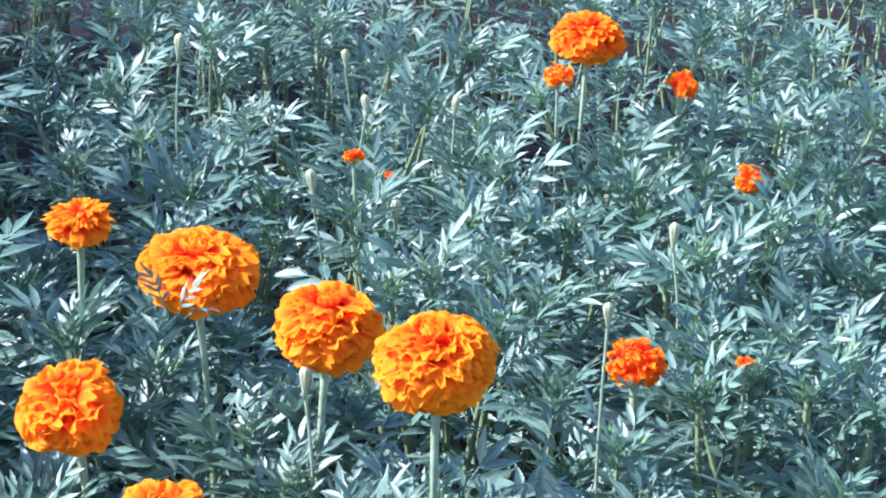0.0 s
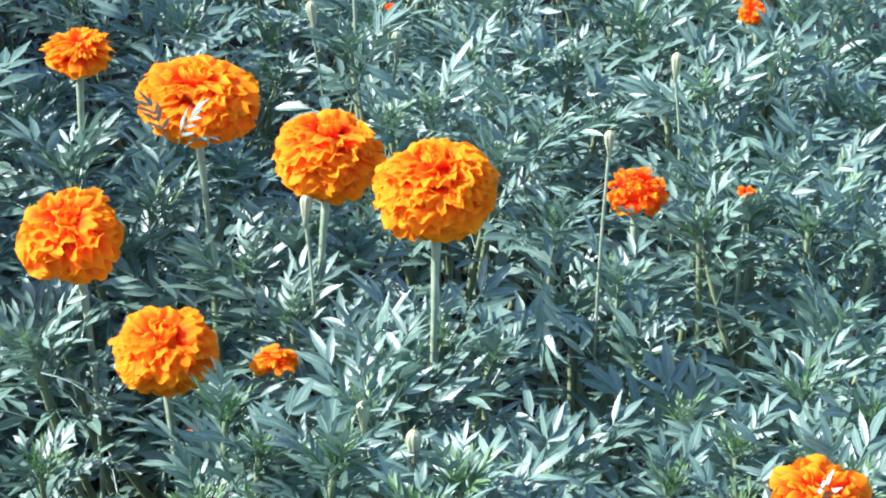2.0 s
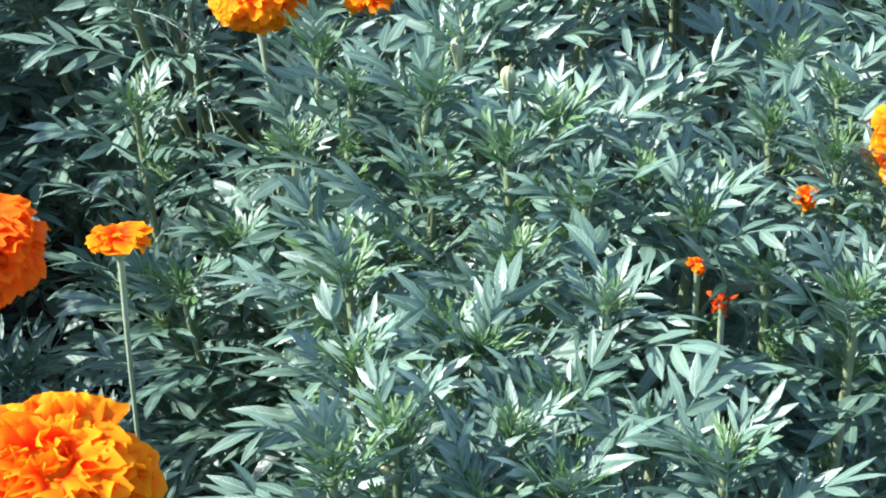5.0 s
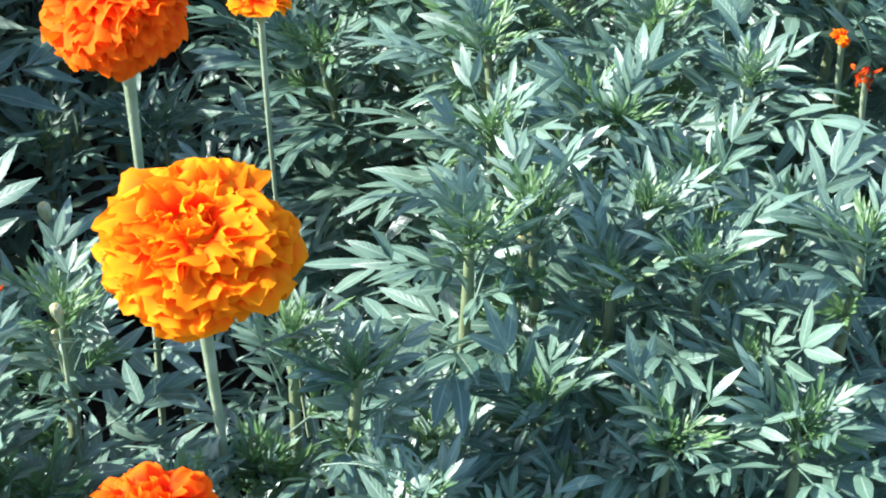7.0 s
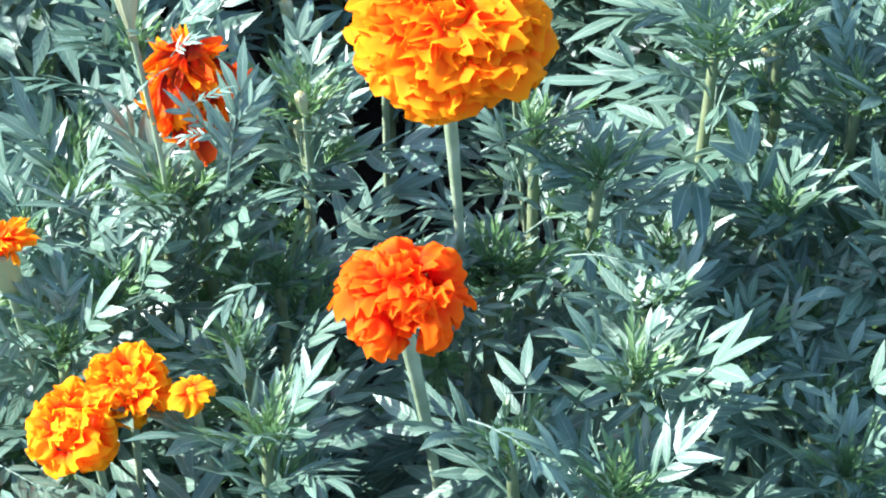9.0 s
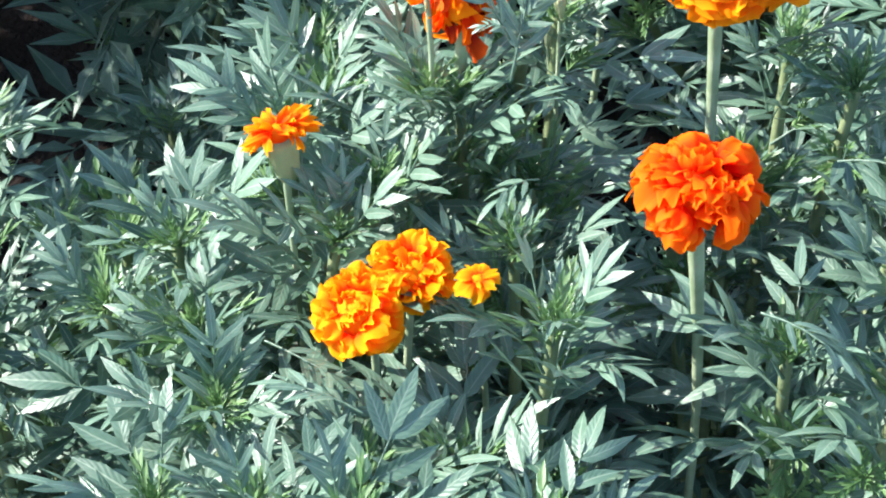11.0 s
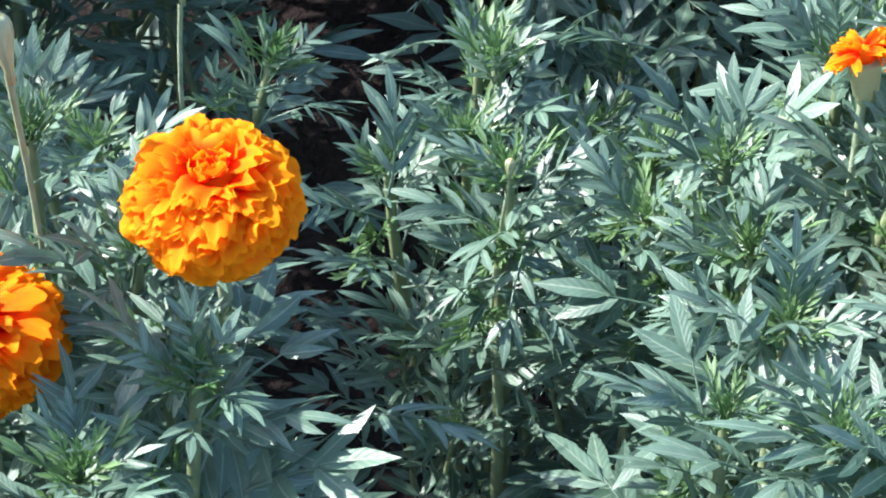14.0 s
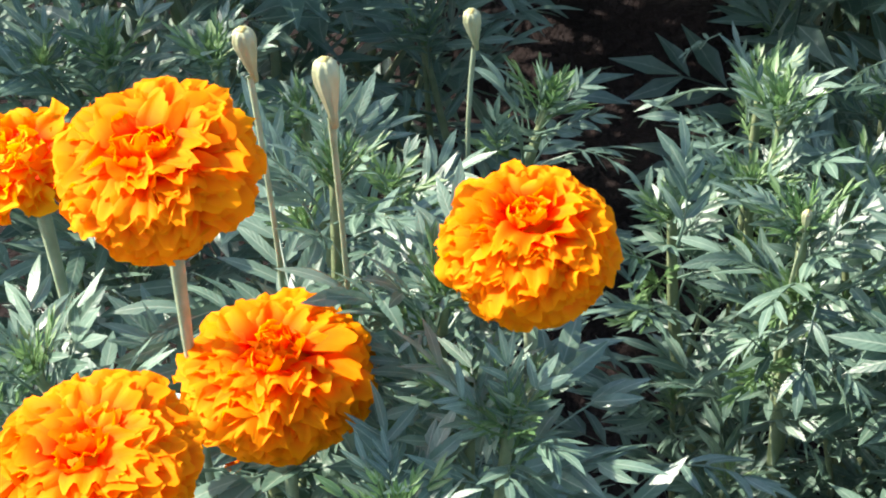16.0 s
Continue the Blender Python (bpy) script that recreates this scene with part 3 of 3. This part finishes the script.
marigold(-0.219, 0.532, ((-0.222, 0.617, 0.567), (-0.249, 0.555, 0.565), (-0.218, 0.548, 0.535), (-0.215, 0.491, 0.555),), 11, "leafy marigold plant with closed buds on long stalks", size=0.74,
         buds=[((-0.219, 0.604, 0.582), 0.60)],
         leaves=[((-0.223, 0.519, 0.611), (-0.218, 0.539, 0.665), 30), ((-0.224, 0.521, 0.628), (-0.239, 0.514, 0.660), -30), ((-0.225, 0.527, 0.620), (-0.212, 0.530, 0.655), 60), ((-0.211, 0.518, 0.566), (-0.234, 0.493, 0.581), 20)])
marigold(-0.071, 0.642, ((-0.063, 0.676, 0.570), (-0.073, 0.608, 0.497), (-0.077, 0.641, 0.481),), 12, "leafy marigold plant without open flowers")
marigold(-0.032, 0.822, ((0.005, 0.857, 0.532), (-0.073, 0.857, 0.543), (-0.022, 0.826, 0.534), (-0.063, 0.771, 0.556), (-0.006, 0.798, 0.545),), 13, "marigold plant with one orange flower head",
         heads=[((-0.169, 0.786, 0.612), 0.038, dict(key="orange", kind="tousled", count=83, squash=0.5, label="small flat orange flower head with few petals"))])
marigold(-0.110, 2.338, ((-0.348, 2.253, 0.513), (-0.205, 2.503, 0.507), (-0.139, 2.569, 0.518), (-0.040, 2.256, 0.553), (-0.010, 2.388, 0.532), (0.049, 2.395, 0.534), (0.005, 2.122, 0.541), (-0.194, 2.216, 0.490),), 14, "leafy marigold plant with closed buds on long stalks",
         buds=[((-0.087, 2.191, 0.580), 1.00)], leafy=False)
marigold(0.317, 1.774, ((0.272, 1.913, 0.536), (0.201, 1.789, 0.540), (0.239, 1.808, 0.532), (0.346, 1.868, 0.550), (0.356, 1.771, 0.537), (0.412, 1.824, 0.534), (0.353, 1.668, 0.534), (0.292, 1.677, 0.539), (0.382, 1.643, 0.534),), 15, "marigold plant with one orange flower head",
         heads=[((0.306, 1.846, 0.567), 0.041, dict(key="orange", kind="tousled", squash=0.9, count=96, tilt=(20, -10), joined=True, label="dishevelled deep orange flower head"))], leafy=False)
marigold(0.087, 1.881, ((0.057, 2.064, 0.540), (0.039, 1.945, 0.529), (0.208, 2.000, 0.536), (0.131, 1.736, 0.547), (0.042, 1.758, 0.543), (-0.046, 1.847, 0.539), (0.187, 1.941, 0.546), (0.070, 1.894, 0.544), (0.092, 1.747, 0.544),), 16, "marigold plant with several orange flower heads and buds",
         heads=[((0.164, 2.072, 0.640), 0.078, dict(key="orange", squash=0.66, count=204, tilt=(4, 0), joined=True, label="full round orange pompon flower head")),
                ((-0.063, 1.816, 0.588), 0.028, dict(key="orange", kind="tousled", squash=0.8, count=64, joined=True, label="small deep orange flower between leaves")),
                ((-0.030, 1.813, 0.572), 0.016, dict(key="orange", kind="tousled", squash=0.8, count=38, joined=True, label="small deep orange flower between leaves"))],
         buds=[((-0.102, 1.830, 0.558), 1.15), ((0.031, 2.052, 0.570), 0.90)], leafy=False)
marigold(-0.179, 0.366, ((-0.179, 0.366, 0.546),), 17, "leafy marigold plant without open flowers")
marigold(0.041, 1.611, ((-0.062, 1.733, 0.554), (0.147, 1.610, 0.536), (0.099, 1.580, 0.536), (0.060, 1.657, 0.541), (0.008, 1.598, 0.552), (-0.024, 1.596, 0.538), (0.061, 1.503, 0.546),), 18, "leafy marigold plant with closed buds on long stalks",
         buds=[((-0.023, 1.748, 0.560), 1.15)],
         leaves=[((0.131, 1.733, 0.566), (0.128, 1.719, 0.597), 0)], leafy=False, shoots=FILL_SHOOTS)
marigold(0.175, 0.868, ((0.134, 0.876, 0.541), (0.214, 0.877, 0.549), (0.176, 0.849, 0.546),), 19, "marigold plant with one orange flower head",
         heads=[((0.111, 0.852, 0.546), 0.019, dict(key="deep", kind="wilted", count=20, joined=True, label="wilted deep orange flower between leaves"))],
         leaves=[((0.210, 0.885, 0.575), (0.188, 0.885, 0.626), 30), ((0.221, 0.888, 0.580), (0.218, 0.882, 0.621), -30), ((0.206, 0.896, 0.595), (0.185, 0.879, 0.613), 20)])
marigold(-0.096, 1.271, ((-0.082, 1.343, 0.547), (-0.114, 1.303, 0.540), (-0.080, 1.251, 0.530), (-0.046, 1.345, 0.535), (0.017, 1.224, 0.528), (-0.042, 1.220, 0.521), (-0.142, 1.329, 0.525), (0.002, 1.265, 0.514), (-0.231, 1.233, 0.512), (-0.245, 1.194, 0.533),), 20, "marigold plant with several orange flower heads and buds",
         heads=[((-0.153, 1.359, 0.645), 0.086, dict(key="orange", squash=0.64, count=276, tilt=(8, 4), label="full round orange pompon flower head")),
                ((-0.060, 1.290, 0.634), 0.076, dict(key="orange", squash=0.76, count=228, tilt=(8, 2), label="full round orange pompon flower head")),
                ((-0.218, 1.212, 0.604), 0.070, dict(key="orange", kind="ragged", squash=0.85, count=170, tilt=(20, -6), label="open orange flower head with loose ragged petals")),
                ((-0.085, 1.155, 0.549), 0.038, dict(key="orange", kind="tousled", count=112, squash=0.7, tilt=(4, 0), label="small withering orange flower head")),
                ((-0.139, 1.151, 0.497), 0.016, dict(key="orange", kind="tousled", squash=0.74, count=38, joined=True, label="small deep orange flower between leaves"))],
         buds=[((-0.073, 1.259, 0.609), 0.95)],
         leaves=[((-0.162, 1.312, 0.630), (-0.149, 1.303, 0.672), 60), ((-0.169, 1.313, 0.631), (-0.189, 1.304, 0.673), 40), ((-0.158, 1.311, 0.628), (-0.131, 1.296, 0.655), -20), ((-0.163, 1.310, 0.624), (-0.178, 1.293, 0.647), 10)], leafy=False, shoots=FILL_SHOOTS)
marigold(-0.591, 0.339, ((-0.591, 0.389, 0.557), (-0.606, 0.340, 0.495), (-0.565, 0.345, 0.50), (-0.671, 0.292, 0.515), (-0.531, 0.353, 0.547),), 21, "marigold plant with several orange flower heads and buds",
         heads=[((-0.602, 0.294, 0.635), 0.0696, dict(key="orange", squash=0.66, count=300, tilt=(12, 3), label="full round orange pompon flower head")),
                ((-0.723, 0.371, 0.536), 0.057, dict(key="gold", kind="ragged", squash=0.8, count=80, tilt=(4, -16), label="golden-orange flower head with loose ragged petals")),
                ((-0.612, 0.326, 0.453), 0.013, dict(key="orange", kind="tousled", squash=0.5, count=32, joined=True, label="small deep orange flower between leaves"))],
         buds=[((-0.608, 0.366, 0.630), 1.00), ((-0.567, 0.348, 0.639), 1.10)])
marigold(-0.395, 0.515, ((-0.428, 0.546, 0.470), (-0.374, 0.476, 0.505), (-0.384, 0.524, 0.490),), 22, "leafy marigold plant without open flowers", size=0.74,
         leaves=[((-0.430, 0.599, 0.505), (-0.454, 0.603, 0.480), 20), ((-0.389, 0.536, 0.541), (-0.435, 0.506, 0.560), 40)])
marigold(-0.085, 0.473, ((-0.072, 0.506, 0.552), (-0.111, 0.464, 0.549), (-0.071, 0.450, 0.550),), 23, "marigold plant with one orange flower head",
         heads=[((-0.149, 0.473, 0.612), 0.046, dict(key="deep", kind="ragged", squash=0.84, count=120, tilt=(4, 0), label="half-grown deep orange flower head with ruffled petals"))],
         leaves=[((-0.122, 0.446, 0.586), (-0.075, 0.426, 0.590), -25)])
marigold(0.178, 0.979, ((0.146, 1.009, 0.551), (0.207, 0.953, 0.552), (0.180, 0.975, 0.550),), 24, "marigold plant with several orange flower heads",
         heads=[((0.221, 0.969, 0.567), 0.058, dict(key="orange", kind="ragged", squash=0.8, count=120, tilt=(10, 0), label="orange flower head half hidden by leaves")),
                ((0.159, 0.935, 0.553), 0.021, dict(key="orange", kind="tousled", squash=0.9, count=64, joined=True, label="small deep orange flower between leaves"))])
marigold(0.346, 2.178, ((0.125, 2.158, 0.546), (0.254, 2.055, 0.547), (0.307, 2.112, 0.545), (0.417, 2.168, 0.529), (0.473, 2.109, 0.544), (0.450, 2.445, 0.535), (0.372, 2.280, 0.540), (0.370, 2.098, 0.538),), 25, "marigold plant with several orange flower heads",
         heads=[((0.132, 2.02, 0.613), 0.034, dict(key="gold", kind="ragged", squash=0.9, count=36, joined=True, label="half-hidden golden flower head")),
                ((0.262, 2.057, 0.598), 0.045, dict(key="orange", kind="tousled", squash=0.9, count=96, tilt=(10, 20), joined=True, label="dishevelled deep orange flower head"))], leafy=False)
marigold(-0.136, 0.568, ((-0.127, 0.609, 0.570), (-0.099, 0.598, 0.565), (-0.073, 0.546, 0.550), (-0.141, 0.589, 0.515), (-0.165, 0.560, 0.525),), 26, "marigold plant with one orange flower head", size=0.74,
         heads=[((-0.155, 0.587, 0.638), 0.078, dict(key="orange", kind="ragged", squash=0.64, count=290, tilt=(9, 6), label="large orange flower head with frilled loose petals"))],
         leaves=[((-0.103, 0.536, 0.580), (-0.060, 0.527, 0.595), -40), ((-0.142, 0.578, 0.589), (-0.091, 0.578, 0.618), -40), ((-0.093, 0.566, 0.569), (-0.061, 0.546, 0.578), -30)])
marigold(-0.319, 0.476, ((-0.280, 0.480, 0.557), (-0.329, 0.454, 0.521), (-0.349, 0.494, 0.527),), 27, "marigold plant with one orange flower head",
         heads=[((-0.303, 0.490, 0.596), 0.038, dict(key="orange", kind="tousled", squash=0.7, count=84, calyx=1.8, opening=1.15, tilt=(-4, -10), label="half-shed orange flower on a swollen green calyx"))],
         leaves=[((-0.326, 0.435, 0.502), (-0.364, 0.410, 0.523), 25), ((-0.295, 0.434, 0.546), (-0.254, 0.412, 0.547), -30)])
marigold(0.235, 1.051, ((0.231, 1.049, 0.548), (0.273, 1.087, 0.552), (0.191, 1.066, 0.542), (0.246, 1.004, 0.554),), 28, "leafy marigold plant without open flowers")
marigold(-0.290, 0.546, ((-0.275, 0.517, 0.547), (-0.261, 0.551, 0.570), (-0.316, 0.539, 0.553), (-0.309, 0.577, 0.540),), 29, "marigold plant with one orange flower head and buds",
         heads=[((-0.250, 0.566, 0.628), 0.05, dict(kind="wilted", calyx=0.4, squash=1.2, count=110, tilt=(10, 10), label="wilted red-brown flower head hanging limp"))],
         buds=[((-0.265, 0.555, 0.662), 1.10)],
         leaves=[((-0.242, 0.529, 0.655), (-0.259, 0.524, 0.645), 20), ((-0.232, 0.515, 0.650), (-0.215, 0.524, 0.655), -20), ((-0.241, 0.529, 0.660), (-0.230, 0.531, 0.675), 10), ((-0.223, 0.512, 0.640), (-0.238, 0.511, 0.645), -10), ((-0.244, 0.529, 0.665), (-0.254, 0.527, 0.675), 0), ((-0.295, 0.541, 0.552), (-0.256, 0.545, 0.580), 30)])
marigold(0.025, 1.095, ((-0.029, 1.142, 0.553), (-0.026, 1.061, 0.565), (0.071, 1.022, 0.535), (0.048, 1.172, 0.543), (0.092, 1.064, 0.531), (-0.007, 1.106, 0.562),), 30, "marigold plant with one orange flower head and buds",
         heads=[((0.011, 1.189, 0.654), 0.078, dict(key="orange", squash=0.78, count=276, tilt=(8, -3), label="full round orange pompon flower head"))],
         buds=[((-0.027, 1.034, 0.579), 0.90)],
         leaves=[((0.083, 1.195, 0.602), (0.076, 1.137, 0.544), 50), ((0.080, 1.183, 0.580), (0.111, 1.152, 0.573), -10), ((0.079, 1.183, 0.580), (0.048, 1.155, 0.576), 10)], leafy=False, shoots=FILL_SHOOTS)
marigold(-0.443, 0.504, ((-0.432, 0.480, 0.508), (-0.464, 0.559, 0.495), (-0.433, 0.472, 0.470),), 31, "leafy marigold plant with closed buds on long stalks", size=0.74,
         buds=[((-0.429, 0.470, 0.521), 0.50)],
         leaves=[((-0.425, 0.446, 0.485), (-0.457, 0.433, 0.470), 15), ((-0.408, 0.428, 0.490), (-0.393, 0.434, 0.455), -15), ((-0.416, 0.423, 0.450), (-0.392, 0.432, 0.430), 0), ((-0.479, 0.465, 0.495), (-0.472, 0.486, 0.549), 60), ((-0.418, 0.458, 0.492), (-0.416, 0.408, 0.476), 10), ((-0.413, 0.446, 0.479), (-0.382, 0.425, 0.483), -10), ((-0.433, 0.436, 0.479), (-0.450, 0.420, 0.506), 30)])
marigold(0.053, 0.771, ((0.054, 0.826, 0.554), (0.033, 0.755, 0.545), (0.073, 0.731, 0.545),), 32, "leafy marigold plant without open flowers")
marigold(-0.639, 0.505, ((-0.579, 0.573, 0.455), (-0.593, 0.436, 0.510), (-0.665, 0.497, 0.480), (-0.720, 0.516, 0.485),), 33, "leafy marigold plant without open flowers", size=0.74,
         leaves=[((-0.560, 0.549, 0.455), (-0.520, 0.554, 0.455), -20), ((-0.587, 0.533, 0.450), (-0.585, 0.536, 0.490), 40)])
marigold(-0.789, 0.503, ((-0.806, 0.501, 0.465), (-0.771, 0.505, 0.478),), 34, "leafy marigold plant without open flowers")
marigold(-0.432, 0.615, ((-0.432, 0.615, 0.421),), 35, "leafy marigold plant without open flowers", size=0.74)
marigold(-0.227, 1.481, ((-0.182, 1.484, 0.542), (-0.147, 1.487, 0.530), (-0.194, 1.416, 0.538), (-0.265, 1.466, 0.544), (-0.319, 1.571, 0.537), (-0.274, 1.559, 0.510), (-0.208, 1.383, 0.510),), 36, "marigold plant with one orange flower head",
         heads=[((-0.256, 1.480, 0.636), 0.063, dict(key="orange", kind="crested", squash=0.6, count=180, tilt=(6, 0), label="fading orange flower head with a curly crest"))],
         leaves=[((-0.170, 1.385, 0.565), (-0.112, 1.369, 0.595), -20)], leafy=False, shoots=FILL_SHOOTS)
marigold(0.241, 1.171, ((0.169, 1.149, 0.516), (0.274, 1.236, 0.538), (0.239, 1.128, 0.548), (0.281, 1.170, 0.546),), 37, "leafy marigold plant without open flowers", leafy=False, shoots=FILL_SHOOTS)
marigold(-0.287, 0.634, ((-0.236, 0.647, 0.551), (-0.302, 0.646, 0.568), (-0.322, 0.608, 0.535),), 38, "marigold plant with one orange flower head and buds",
         heads=[((-0.218, 0.729, 0.641), 0.063, dict(key="deep", squash=0.8, count=228, tilt=(4, -4), label="full round orange pompon flower head"))],
         buds=[((-0.225, 0.613, 0.560), 0.50), ((-0.249, 0.690, 0.560), 0.70)])
marigold(-0.003, 0.624, ((0.025, 0.619, 0.518), (-0.029, 0.630, 0.523), (0.003, 0.646, 0.497), (-0.012, 0.600, 0.496),), 39, "leafy marigold plant without open flowers")
marigold(-0.530, 0.286, ((-0.510, 0.327, 0.530), (-0.484, 0.301, 0.553), (-0.508, 0.259, 0.540), (-0.519, 0.295, 0.483),), 40, "marigold plant with several orange flower heads",
         heads=[((-0.496, 0.349, 0.589), 0.065, dict(key="orange", squash=0.76, count=300, tilt=(6, 2), label="full round orange pompon flower head")),
                ((-0.575, 0.307, 0.536), 0.0745, dict(key="orange", squash=0.66, count=300, tilt=(4, 0), label="full round orange pompon flower head")),
                ((-0.579, 0.204, 0.595), 0.069, dict(key="orange", squash=0.58, count=290, tilt=(10, 0), label="full round orange pompon flower head"))],
         leaves=[((-0.449, 0.348, 0.497), (-0.390, 0.352, 0.519), -20), ((-0.540, 0.281, 0.517), (-0.505, 0.286, 0.541), -30), ((-0.483, 0.349, 0.515), (-0.505, 0.324, 0.537), 20), ((-0.519, 0.325, 0.559), (-0.527, 0.308, 0.582), 20)])
marigold(0.275, 1.386, ((0.245, 1.406, 0.549), (0.203, 1.373, 0.547), (0.320, 1.433, 0.547), (0.280, 1.368, 0.555), (0.325, 1.352, 0.547),), 41, "marigold plant with one orange flower head",
         heads=[((0.238, 1.396, 0.572), 0.019, dict(key="orange", kind="tousled", squash=0.7, count=44, joined=True, label="small deep orange flower between leaves"))], leafy=False, shoots=FILL_SHOOTS)
marigold(0.126, 1.318, ((0.099, 1.396, 0.542), (0.141, 1.302, 0.534), (0.111, 1.331, 0.499), (0.151, 1.244, 0.504),), 42, "marigold plant with one orange flower head and buds",
         heads=[((0.158, 1.395, 0.569), 0.046, dict(key="orange", kind="ragged", squash=0.85, count=70, joined=True, label="orange flower head half hidden by leaves"))],
         buds=[((0.125, 1.280, 0.653), 0.85)],
         leaves=[((0.150, 1.288, 0.583), (0.135, 1.276, 0.621), 30), ((0.154, 1.288, 0.583), (0.169, 1.274, 0.615), -20)], leafy=False, shoots=FILL_SHOOTS)
marigold(-0.165, 1.049, ((-0.226, 1.109, 0.490), (-0.151, 1.009, 0.460), (-0.118, 1.028, 0.515),), 43, "leafy marigold plant without open flowers",
         leaves=[((-0.219, 1.083, 0.470), (-0.206, 1.071, 0.450), 10), ((-0.123, 1.027, 0.500), (-0.164, 1.026, 0.480), -15)])
marigold(-0.040, 0.910, ((-0.080, 0.899, 0.530), (-0.055, 0.923, 0.510), (-0.035, 0.942, 0.545), (0.009, 0.875, 0.545),), 44, "leafy marigold plant without open flowers",
         leaves=[((-0.089, 0.906, 0.520), (-0.122, 0.912, 0.500), 10), ((-0.089, 0.992, 0.530), (-0.066, 0.999, 0.530), -10)])
marigold(0.277, 1.728, ((0.230, 1.590, 0.575), (0.296, 1.678, 0.570), (0.383, 1.840, 0.565), (0.197, 1.804, 0.560),), 45, "leafy marigold plant without open flowers", leafy=False, shoots=FILL_SHOOTS)

# ---- the rest of the bed: plants between and around, their leaves joined shoot by shoot ----
GAPS = ((-0.20, 1.04, 0.05), (-0.23, 1.11, 0.05), (0.10, 1.23, 0.06), (-0.285, 0.82, 0.12), (-0.22, 0.84, 0.09), (-0.115, 0.86, 0.04),
        (-0.14, 1.06, 0.045), (-0.165, 0.95, 0.05), (-0.30, 0.97, 0.08), (-0.36, 0.96, 0.06), (-0.118, 1.82, 0.08), (-0.10, 2.1, 0.06),
        (-0.18, 2.36, 0.06), (0.13, 1.62, 0.05), (-0.197, 1.366, 0.06), (-0.195, 1.51, 0.05), (-0.25, 1.15, 0.06), (-0.45, 0.6, 0.045), (-0.337, 0.522, 0.04), (-0.40, 0.37, 0.07), (-0.38, 0.43, 0.05), (-0.44, 0.40, 0.06))


# the furrow between two rows of plants
FURROW = [Vector(p) for p in ((-0.40, 0.3), (-0.465, 0.44), (-0.55, 0.64), (-0.645, 0.86), (-0.77, 1.15))]


def furrow_distance(p):
    best = 9.0
    for a, b in zip(FURROW, FURROW[1:]):
        t = max(0.0, min(1.0, (p - a).dot(b - a) / (b - a).length_squared))
        best = min(best, (p - a.lerp(b, t)).length)
    return best


def bed_left(y):
    return -1.05 - 0.08 * y


def bed_right(y):
    return 0.2 + 0.36 * y if y < 1.0 else 0.56 + 0.25 * (y - 1.0)


def shading_row(p):
    """Height band at p of unseen tall plants added to cast shade, or None elsewhere."""
    if p.y < 0.42:
        return None
    if p.y < 0.8:
        return (0.70, 0.79) if p.x < -0.74 else None
    if p.y < 1.3:
        return (0.66, 0.76) if p.x < -0.82 else (0.60, 0.68) if -0.62 < p.x < -0.42 else None
    return (0.62, 0.72) if p.x < -0.22 * p.y - 0.05 else None


listed = [Vector(t) for t in TIPS]
filler = random.Random(21)
spots = []
for _ in range(30000):
    y = filler.uniform(0.08, 4.4)
    x = filler.uniform(bed_left(y), bed_right(y))
    p = Vector((x, y))
    apart = 0.096 if y < 1.65 else 0.098 if y < 2.6 else 0.115
    if any((p - Vector(g[:2])).length < g[2] for g in GAPS):
        continue
    if furrow_distance(p) < 0.10:
        continue
    if any((p - q).length < apart for q in spots) or any((p - q.xy).length < apart * 0.6 for q in listed):
        continue
    spots.append(p)

groups = {}
for p in spots:
    groups.setdefault((round(p.x / 0.24 + 0.5 * (round(p.y / 0.24) % 2)), round(p.y / 0.24)), []).append(p)
for (gx, gy), members in groups.items():
    cx, cy = sum(p.x for p in members) / len(members), sum(p.y for p in members) / len(members)
    if furrow_distance(Vector((cx, cy))) < 0.11:
        cx, cy = members[0]
    root = plant_root(cx, cy, "leafy marigold plant without open flowers")
    stem = Pile()
    limb(stem, (0, 0, -0.02), (0, 0, 0.26), 0.0056, 0.0046, filler)
    for p in members:
        near = p.y < 1.65
        swell = noise.noise((p.x * 5, p.y * 3.5, 2.0))
        z = filler.uniform(0.22, 0.37) + 0.04 * swell if near else filler.uniform(0.30, 0.45) + 0.09 * swell if p.y < 2.3 else filler.uniform(0.42, 0.56) + 0.05 * swell
        # plants out of view are raised here to shade the bed beside them
        tall = shading_row(p)
        if tall:
            z = filler.uniform(*tall)
        tip = Vector((p.x - cx, p.y - cy, z))
        limb(stem, (0, 0, filler.uniform(0.1, 0.3)), tip, 0.0036, 0.0014, filler)
        axis = (Vector((tip.x * 0.6, tip.y * 0.6, 0.3)) + Vector((filler.uniform(-1, 1), filler.uniform(-1, 1), 0)) * 0.06).normalized()
        q = Vector((0, 0, 1)).rotation_difference(axis).to_matrix().to_4x4()
        part("shoot", filler.choice(LOW_SHOOTS if tall or p.y > 3.0 else FILL_SHOOTS if near else FAR_SHOOTS), root, "",
             Matrix.Translation(tip) @ q @ Matrix.Rotation(filler.uniform(0, 6.3), 4, "Z") @ Matrix.Scale(filler.uniform(0.88, 1.12), 4))
        if tall:
            # extra leaf tiers added below to keep sun off the furrow soil
            for drop in (0.14, 0.28, 0.42):
                part("shoot", filler.choice(LOW_SHOOTS), root, "", Matrix.Translation(tip - Vector((0, 0, drop))) @ q @ Matrix.Rotation(filler.uniform(0, 6.3), 4, "Z") @ Matrix.Scale(1.25, 4))
    part("stem", stem.mesh("stem", [STEM]), root, "branched green stem")
